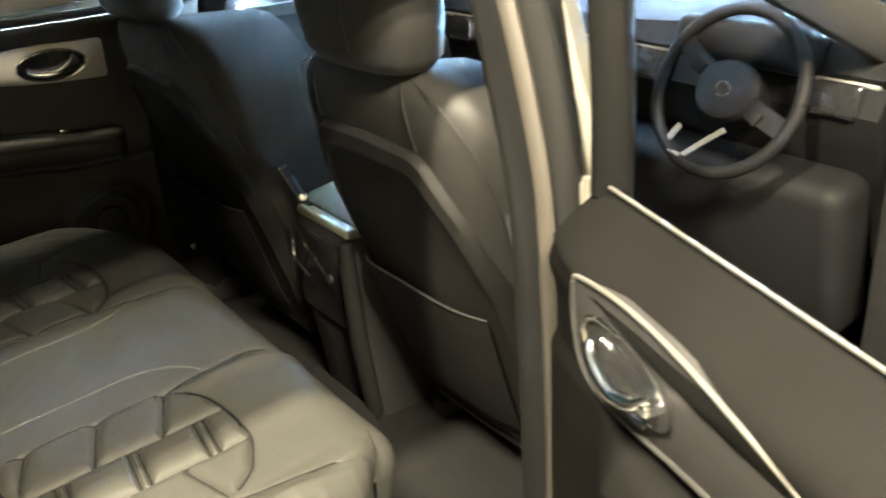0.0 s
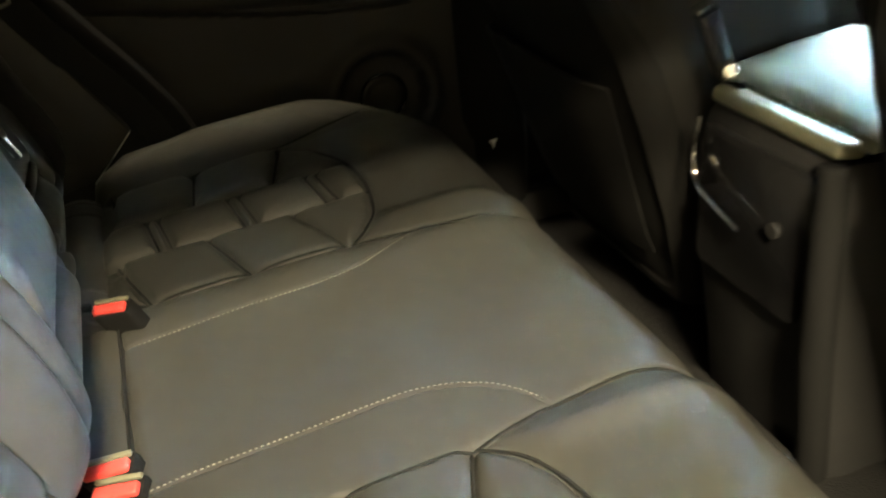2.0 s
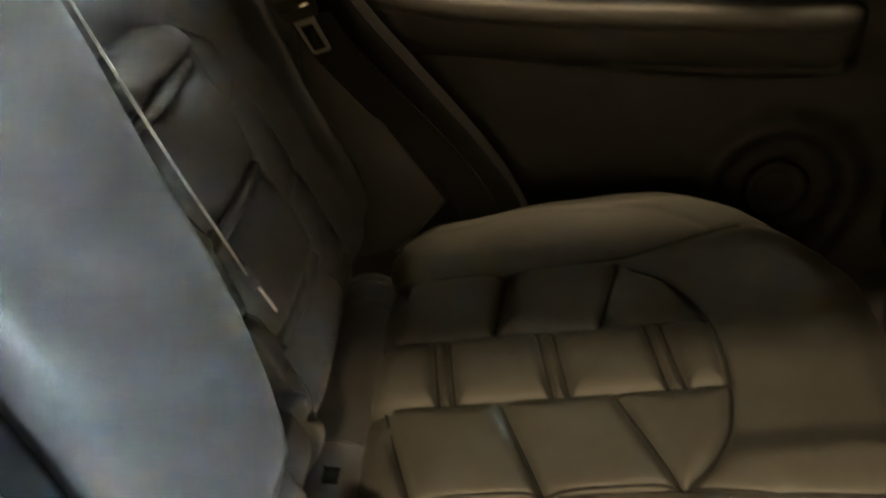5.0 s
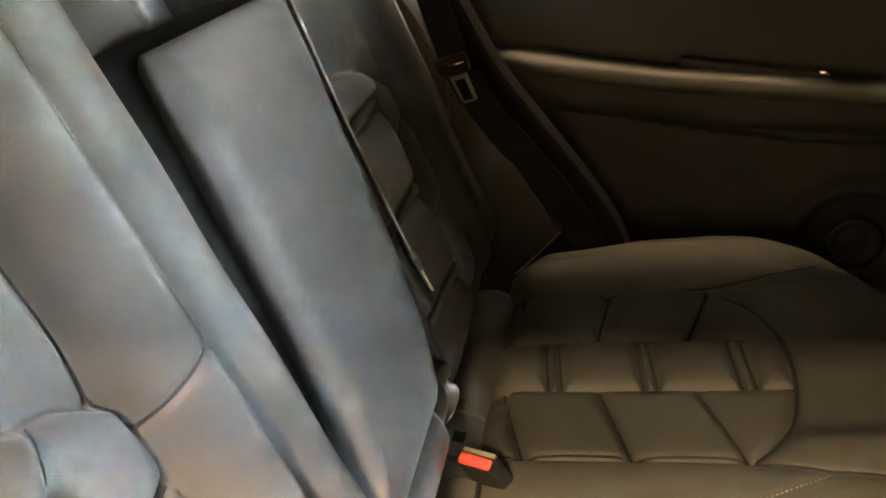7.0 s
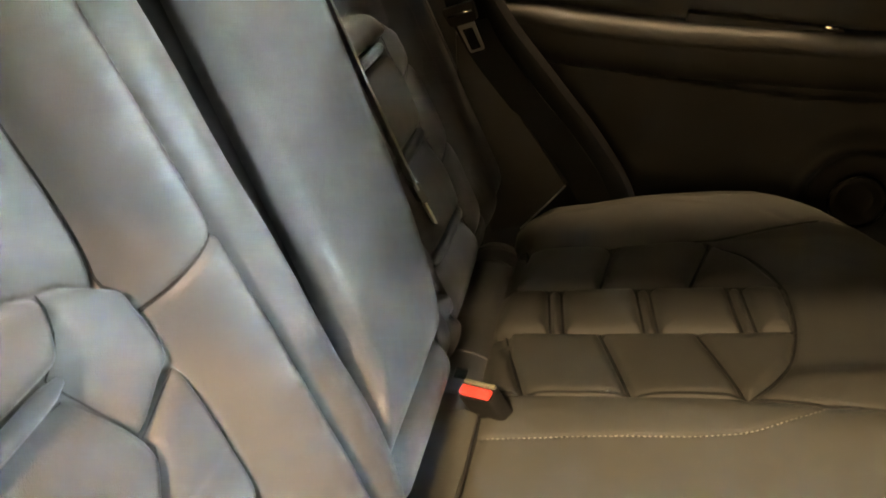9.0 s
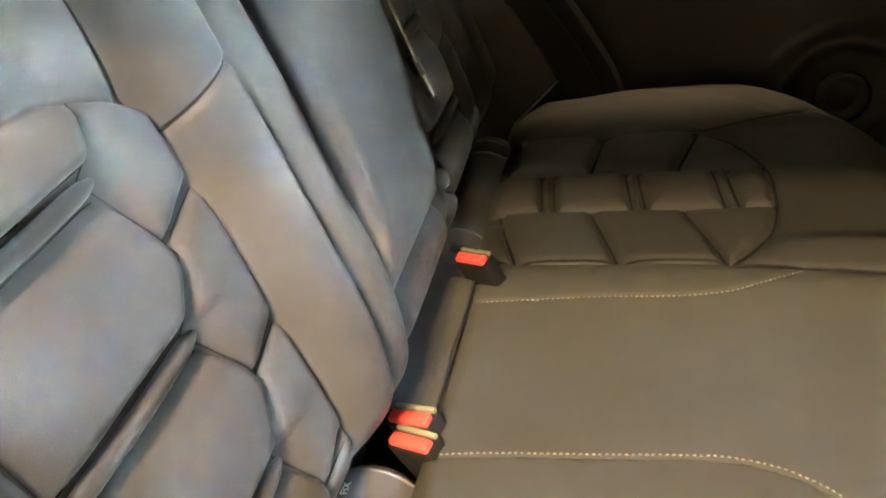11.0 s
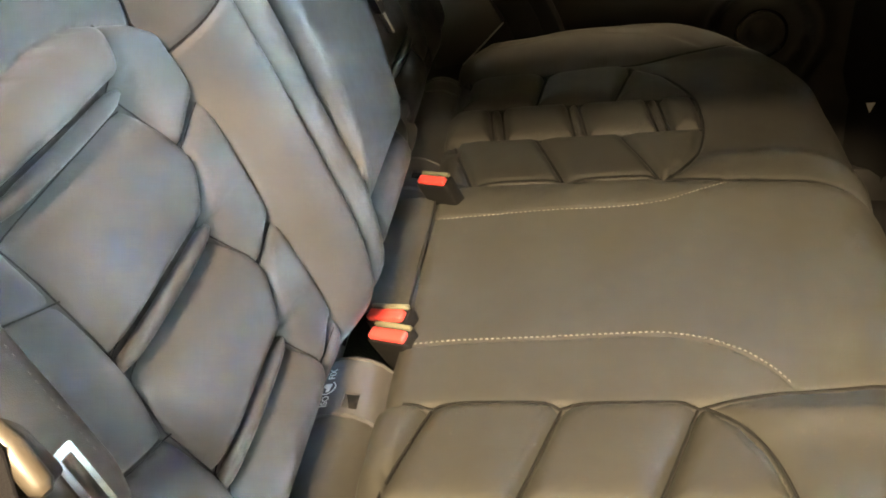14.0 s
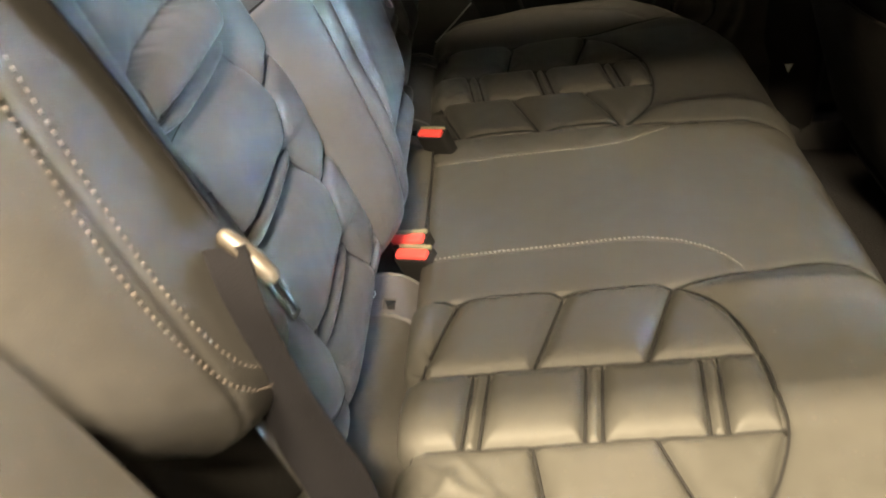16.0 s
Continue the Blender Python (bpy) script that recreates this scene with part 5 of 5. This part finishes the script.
# ---- centre console ----
con = thing("centre_console", "black centre console with a pale leather lid", "console", at=(0.0, 1.1, 0.45))
rings = []
for z, w, y0 in ((0.40, 0.125, 0.80), (0.50, 0.130, 0.79), (0.62, 0.135, 0.775), (0.74, 0.138, 0.765), (0.80, 0.138, 0.765), (0.845, 0.134, 0.772), (0.86, 0.128, 0.78)):
    outline = [(-w, 1.7), (-w, y0 + 0.05), (-w * 0.92, y0 + 0.012), (-w * 0.7, y0), (w * 0.7, y0), (w * 0.92, y0 + 0.012), (w, y0 + 0.05), (w, 1.7)]
    rings.append([(x, y, z) for x, y in outline])
part("body", loft(rings), PLASTIC, con)
lid = bmesh.new()
rings = []
for x, k in ((-0.134, 0.7), (-0.128, 0.93), (-0.11, 1.0), (0.11, 1.0), (0.128, 0.93), (0.134, 0.7)):
    rings.append([(x, 0.9 + (y - 0.9) * (0.94 + 0.06 * k), 0.89 + (z - 0.89) * k) for y, z in ((0.806, 0.872), (0.808, 0.886), (0.826, 0.900), (0.90, 0.912), (1.0, 0.920), (1.025, 0.91), (1.03, 0.866))])
part("lid", loft(rings, bm=lid), BEIGE, con, "pale grey-green leather armrest lid")
part("cup_holder", box((0.0, 1.19, 0.862), (0.20, 0.26, 0.02), bevel=0.008), GLOSS, con)
part("lid_band", box((0.0, 0.797, 0.872), (0.225, 0.044, 0.022), rot(-12), bevel=0.008, seg=3), BEIGE, con)
part("vent_panel", prism(round_poly([(-0.105, 0.645), (0.095, 0.645), (0.105, 0.845), (-0.105, 0.845)], 0.02), 0.006, plane_at((0, 0.768, 0), (1, 0, 0), (0, 0, 1)), 0.002), GLOSS, con)
part("chrome_strip", tube(smooth_line([(-0.105, 0.757, 0.85), (-0.110, 0.755, 0.795), (-0.098, 0.751, 0.765), (-0.06, 0.748, 0.750), (0.0, 0.746, 0.738)], 6), 0.0035, 8), CHROME, con, "curved chrome strip")
part("side_piping", tube(smooth_line([(-0.126, 0.79, 0.73), (-0.14, 0.795, 0.70), (-0.145, 0.80, 0.62)], 5), 0.004, 8), SATIN, con)
part("corner_post", tube([(0.112, 0.775, 0.862), (0.121, 0.768, 0.80), (0.122, 0.775, 0.62), (0.118, 0.80, 0.42)], [0.018, 0.02, 0.022, 0.02], 12), RUBBER, con)
part("power_socket", tube([(0.045, 0.765, 0.755), (0.045, 0.757, 0.755)], 0.010, 12), PLASTIC, con)

# ---- centre pillars ----
# pale body paint with weaker light on pillar and hinge put into its colour
SHADED_PAINT = material("shaded_cream_paint", (0.16, 0.155, 0.13), 0.6, var=0.10, bump=0.0)
for side, word in ((-1, "left"), (1, "right")):
    inner = beam([(side * 0.655, 0.73, 1.56), (side * 0.70, 0.74, 1.40), (side * 0.745, 0.745, 1.20), (side * 0.765, 0.745, 0.95), (side * 0.765, 0.745, 0.66), (side * 0.775, 0.745, 0.42)], 0.045, 0.065)
    if side > 0:
        inner = beam([(0.680, 0.75, 1.56), (0.727, 0.755, 1.40), (0.775, 0.755, 1.20), (0.790, 0.755, 0.95), (0.795, 0.755, 0.66), (0.795, 0.755, 0.42)], 0.062, 0.065)
    tagged(part("pillar_" + word, inner, RUBBER), "dark trimmed centre pillar", "pillar", kind="structure")
    outer = beam([(side * 0.685, 0.77, 1.55), (side * 0.750, 0.77, 1.38), (side * 0.812, 0.77, 1.20), (side * 0.838, 0.77, 0.95), (side * 0.845, 0.77, 0.66), (side * 0.84, 0.77, 0.36)], 0.038, 0.05)
    tagged(part("pillar_outer_" + word, outer, SHADED_PAINT), "cream painted door pillar, darkened as if less lit", "pillar", kind="structure")
welt = beam([(0.752, 0.672, 1.53), (0.795, 0.676, 1.40), (0.838, 0.680, 1.22), (0.850, 0.680, 1.05), (0.857, 0.680, 0.85), (0.855, 0.678, 0.62), (0.85, 0.66, 0.47)], 0.009, 0.012)
WELT = material("grey_door_welt", (0.026, 0.0225, 0.018), 0.6, var=0.12, scale=20, bump=0.2)
tagged(part("trim_door_welt", welt, WELT), "pale grey flocked door-opening welt", "trim", kind="structure")
weather = beam([(0.760, 0.700, 1.53), (0.803, 0.710, 1.40), (0.848, 0.715, 1.22), (0.862, 0.715, 1.05), (0.868, 0.715, 0.85), (0.862, 0.715, 0.55)], 0.022, 0.022)
tagged(part("trim_weatherstrip", weather, RUBBER), "black rubber weatherstrip on the pillar", "trim", kind="structure")
hinge = thing("door_hinge", "cream painted steel door hinge", "hinge", at=(0.875, 0.72, 1.19))
part("leaf", box((0.878, 0.722, 1.19), (0.03, 0.02, 0.05), rot(0, 0, -30), bevel=0.004), SHADED_PAINT, hinge)
part("pin", tube([(0.89, 0.712, 1.155), (0.89, 0.712, 1.225)], 0.007, 10), SHADED_PAINT, hinge)

# belt beside the driver's seat
fb = thing("seat_belt", "black front seat belt with a pale metal tongue", "seat belt", "seat belts", at=(0.67, 0.78, 1.1))
part("webbing", strap([(0.668, 0.80, 1.42), (0.668, 0.785, 1.28), (0.664, 0.772, 1.15)], (0.25, 0.9, 0.1), 0.046), FABRIC, fb)
part("webbing", strap([(0.664, 0.772, 1.15), (0.672, 0.80, 1.0), (0.68, 0.84, 0.80), (0.69, 0.86, 0.62)], (0.25, 0.9, 0.1), 0.046), FABRIC, fb)
fm = plane_at((0.658, 0.760, 1.140), (-0.2, 0.55, 0.4), (0.25, 0.35, -0.9))
front_plate = part("tongue_plate", prism(round_poly([(-0.013, 0.0), (0.013, 0.0), (0.012, 0.048), (-0.012, 0.048)], 0.004), 0.003, fm, 0.0006), SATIN, fb, "pale metal tongue")
part("tongue_slot", box(fm @ Vector((0, 0.028, 0.0032)), (0.014, 0.026, 0.0012), fm.to_3x3()), RUBBER, front_plate)

# ---- rear door on the near side, standing open ----
TH = radians(76)
RIGHT = plane_at((0.91, 0.70, 0), (math.sin(TH), -math.cos(TH), 0), (0, 0, 1))
if RIGHT.to_3x3().col[2].y > 0:
    RIGHT = Matrix(((math.sin(TH), 0, -math.cos(TH), 0.91), (-math.cos(TH), 0, -math.sin(TH), 0.70), (0, 1, 0, 0), (0, 0, 0, 1)))


def open_relief(U, V):
    h = 0.085 * np.ones(U.shape)
    h -= 0.085 * np.clip((V - 1.12) / 0.115, 0, 1) ** 2.2
    h += 0.018 * np.exp(-((V - 1.165) / 0.04) ** 2)
    h -= 0.02 * np.clip((0.10 - U) / 0.10, 0, 1) ** 2
    line = 1.170 - 0.13 * (U - 0.1)
    h += -0.010 * np.clip((line - V) / 0.012, 0, 1) * np.clip((V - 1.03 + 0.1 * U) / 0.02, 0, 1)
    zc = 1.00 - 0.02 * U
    h += 0.05 * np.clip(1 - np.abs(V - zc + 0.03) / 0.05, 0, 1) ** 0.5 * np.clip((U - 0.16) / 0.08, 0, 1)
    h += 0.0012 * blur_noise(U, V, 0.15, 31)
    return h


SATIN_DIM = material("dull_satin_trim", (0.10, 0.098, 0.09), 0.45, metal=0.4, var=0.1, bump=0.0)
# far darker than the closed door's trim, in place of shade on this door
OPEN_TRIM = material("shaded_door_vinyl", (0.0032, 0.0031, 0.0029), 0.65, var=0.25, scale=8, grain=1300, bump=0.3, spec=0.06)
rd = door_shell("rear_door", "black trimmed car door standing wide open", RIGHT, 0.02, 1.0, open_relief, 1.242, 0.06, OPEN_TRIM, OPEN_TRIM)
RP = RIGHT @ Matrix.Translation((0, 0, 0.080))
spear = round_poly([(0.113, 1.164), (0.205, 1.178), (0.295, 1.170), (0.388, 1.149), (0.62, 1.08), (0.62, 1.03), (0.35, 1.036), (0.245, 1.037), (0.165, 1.042), (0.120, 1.10)], 0.012, 3)
part("handle_trim", prism(spear, 0.012, RP, 0.003), PLASTIC, rd)
edge_line = smooth_line([(0.113, 1.160, 0.012), (0.125, 1.171, 0.013), (0.205, 1.178, 0.014), (0.295, 1.170, 0.014), (0.388, 1.149, 0.014), (0.482, 1.123, 0.014), (0.62, 1.080, 0.014)], 5)
part("trim_line", tube([RP @ q for q in edge_line], 0.0030, 8), SATIN_DIM, rd, "thin satin silver line")
part("bowl_border", tube([RP @ q for q in smooth_line([(0.113, 1.160, 0.012), (0.114, 1.112, 0.012), (0.128, 1.07, 0.012), (0.165, 1.042, 0.012), (0.245, 1.037, 0.012), (0.35, 1.039, 0.012), (0.5, 1.035, 0.012)], 5)], 0.004, 8), SOFT, rd)
door_handle(rd, RP @ Matrix.Translation((0.228, 1.102, 0.014)) @ pose(0, 0, 0, 0, 0, -14) , 1, (8, 25))
# tube added to give the sky's glint on the trim's top edge
part("edge_glint", tube([RIGHT @ Vector((q, 1.240 - 0.06 * q, 0.006)) for q in np.linspace(0.05, 0.99, 12)], 0.0026, 8), SATIN_DIM, rd, "thin satin tube added for the glint along the window edge")
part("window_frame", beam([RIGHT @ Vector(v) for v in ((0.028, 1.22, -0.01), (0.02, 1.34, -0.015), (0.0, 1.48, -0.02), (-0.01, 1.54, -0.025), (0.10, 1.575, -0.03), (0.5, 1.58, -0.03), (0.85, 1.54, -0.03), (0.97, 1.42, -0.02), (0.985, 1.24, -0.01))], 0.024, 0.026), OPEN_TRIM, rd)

# ---- front doors, dashboard, windscreen ----
for side, word in ((-1, "left"),):
    fd = thing("front_door", "dark trimmed front car door, closed", "car door", "front doors", at=(side * 0.8, 1.35, 0.45))
    x = side * 0.785
    rings = []
    for y in np.linspace(0.80, 1.95, 12):
        bulge = 0.03 * math.sin((y - 0.8) / 1.15 * math.pi)
        zc = 1.02 + 0.05 * (y - 0.8)
        sec = [(0, 0.45), (0.04, 0.5), (0.03, 0.75), (0.035, 0.92), (0.075, 0.95), (0.08, zc - 0.02), (0.07, zc), (0.015, zc + 0.015), (0.02, 1.14), (0.045, 1.20), (0.03, 1.23), (-0.05, 1.23), (-0.05, 0.45)]
        rings.append([(x - side * (u + bulge * 0.4), y, v) for u, v in sec])
    part("inner_trim", loft(rings), PANEL, fd)
    part("outer_panel", box((side * 0.865, 1.37, 0.84), (0.05, 1.16, 0.78), bevel=0.02), WHITE, fd)
    pl = part("window_pane", box((side * 0.735, 1.25, 1.38), (0.004, 1.0, 0.32), rot(0, -side * 13)), GLASS, fd)
    pl.visible_shadow = False
    part("handle_trim", prism(door_spear(1.05, 1.45, 1.12, 0.05), 0.012, LEFT if side < 0 else Matrix(((0, 0, -1, 0.775), (1, 0, 0, 0), (0, 1, 0, 0), (0, 0, 0, 1))), 0.004), GLOSS, fd)

DASH = material("dark_dashboard_vinyl", (0.004, 0.004, 0.0045), 0.65, var=0.2, scale=8, grain=1300, bump=0.25, spec=0.15)
dash = thing("dashboard", "black soft dashboard with silver lines and air vents", "dashboard", at=(0, 1.8, 0.9))
rings = []
for xx in np.linspace(-0.76, 0.76, 17):
    hump = 0.035 * math.exp(-((xx - 0.42) / 0.2) ** 2)
    sec = [(2.15, 0.70), (2.15, 1.20), (1.95, 1.215 + hump * 0.5), (1.76, 1.205 + hump), (1.70, 1.185 + hump), (1.675, 1.14), (1.69, 1.12), (1.66, 1.06), (1.68, 0.98), (1.74, 0.90), (1.80, 0.70)]
    rings.append([(xx, y, z) for y, z in sec])
part("body", loft(rings), DASH, dash)
part("trim_strip", tube([(xx, 1.688, 1.125 + 0.004 * math.cos(xx * 4)) for xx in np.linspace(-0.74, 0.74, 13)], 0.006, 8), SATIN, dash, "thin silver strip")
part("centre_screen", box((0.0, 1.66, 1.06), (0.23, 0.02, 0.14), rot(-12), bevel=0.008), GLOSS, dash)
for xx in (-0.62, -0.17, 0.17, 0.66):
    vent = part("air_vent", box((xx, 1.668, 1.09), (0.11, 0.03, 0.07), rot(-12), bevel=0.01), GLOSS, dash)
    part("vent_edge", box((xx, 1.652, 1.058), (0.10, 0.006, 0.006), bevel=0.002), CHROME, vent)
part("instrument_hood", box((0.43, 1.69, 1.17), (0.36, 0.14, 0.10), rot(-15), bevel=0.03, seg=4), DASH, dash)
part("lower_panel", box((0.0, 1.72, 0.72), (1.45, 0.16, 0.40), rot(10), bevel=0.05, seg=4), DASH, dash)

SPOKE = material("satin_spoke_trim", (0.22, 0.22, 0.21), 0.35, metal=0.5, var=0.08, bump=0.0)
wheel = thing("steering_wheel", "black steering wheel with silver-edged lower spokes, turned aside", "steering wheel", at=(0.485, 1.58, 1.09))
SM = pose(0.457, 1.57, 1.092, 66, 0, 0)
TURN = SM @ Matrix.Rotation(radians(-26), 4, 'Z')
part("rim", tube([SM @ Vector((0.183 * math.cos(q * math.pi / 24), 0.183 * math.sin(q * math.pi / 24), 0)) for q in range(49)], 0.015, 12), DASH, wheel)
rings = []
for z, r in ((-0.04, 0.05), (-0.02, 0.075), (0.0, 0.078), (0.012, 0.07), (0.018, 0.04)):
    rings.append([SM @ Vector((r * 1.05 * math.cos(q * math.pi / 12), r * 0.9 * math.sin(q * math.pi / 12), z)) for q in range(24)])
hub = part("hub", loft(rings), DASH, wheel)
for sg in (-1, 1):
    part("side_spoke", strap([TURN @ Vector(v) for v in ((sg * 0.06, 0.01, 0.0), (sg * 0.12, 0.012, -0.006), (sg * 0.178, 0.02, -0.004))], TURN.to_3x3() @ Vector((0, 1, 0)), 0.045, 0.014), DASH, wheel)
    part("spoke_switches", box(TURN @ Vector((sg * 0.098, 0.0, 0.006)), (0.035, 0.03, 0.008), TURN.to_3x3(), bevel=0.003), DASH, wheel)
for leg in (((-0.088, -0.095, 0.004), (-0.106, -0.125, 0.002), (-0.112, -0.150, 0.002)), ((0.030, -0.085, 0.006), (-0.015, -0.122, 0.004), (-0.062, -0.164, 0.002))):
    part("lower_spoke", strap([SM @ Vector(v) for v in leg], SM.to_3x3() @ Vector((0.8, 0.5, 0)), 0.012, 0.008), SPOKE, wheel, "satin silver spoke edge")
part("spoke_bridge", tube([SM @ Vector(v) for v in ((-0.114, -0.148, 0.008), (-0.09, -0.158, 0.009), (-0.060, -0.164, 0.008))], 0.006, 8), SPOKE, wheel)
part("badge", tube([SM @ Vector((0.018 * math.cos(q * math.pi / 8), 0.016 * math.sin(q * math.pi / 8), 0.019)) for q in range(17)], 0.0025, 6), CHROME, hub, "chrome ring badge")
part("column", tube([SM @ Vector((0, 0, -0.03)), SM @ Vector((0, 0.0, -0.16))], 0.05, 14), DASH, wheel)
for side, word in ((-1, "left"), (1, "right")):
    tagged(part("wall_cowl_" + word, box((side * 0.82, 2.05, 0.78), (0.10, 0.72, 0.80), bevel=0.02), CARPET), "dark trimmed side panel beside the dashboard", "wall", kind="structure")
tagged(part("wall_firewall", box((0, 2.22, 0.78), (1.62, 0.06, 0.86), bevel=0.01), CARPET), "dark carpeted wall behind the dashboard", "wall", kind="structure")
ws = part("window_windscreen", box((0, 1.60, 1.385), (1.36, 0.006, 0.86), rot(62)), GLASS)
ws.visible_shadow = False
tagged(ws, "clear windscreen", "windscreen", kind="structure")

tag = thing("paper_label", "small white triangular label low beside the passenger seat", "label", at=(-0.82, 0.75, 0.50))
part("sheet", prism([(0.714, 0.602), (0.730, 0.603), (0.723, 0.583)], 0.0012, Matrix(((0, 0, 1, -0.720), (1, 0, 0, 0), (0, 1, 0, 0), (0, 0, 0, 1)))), INK, tag, smooth=False)
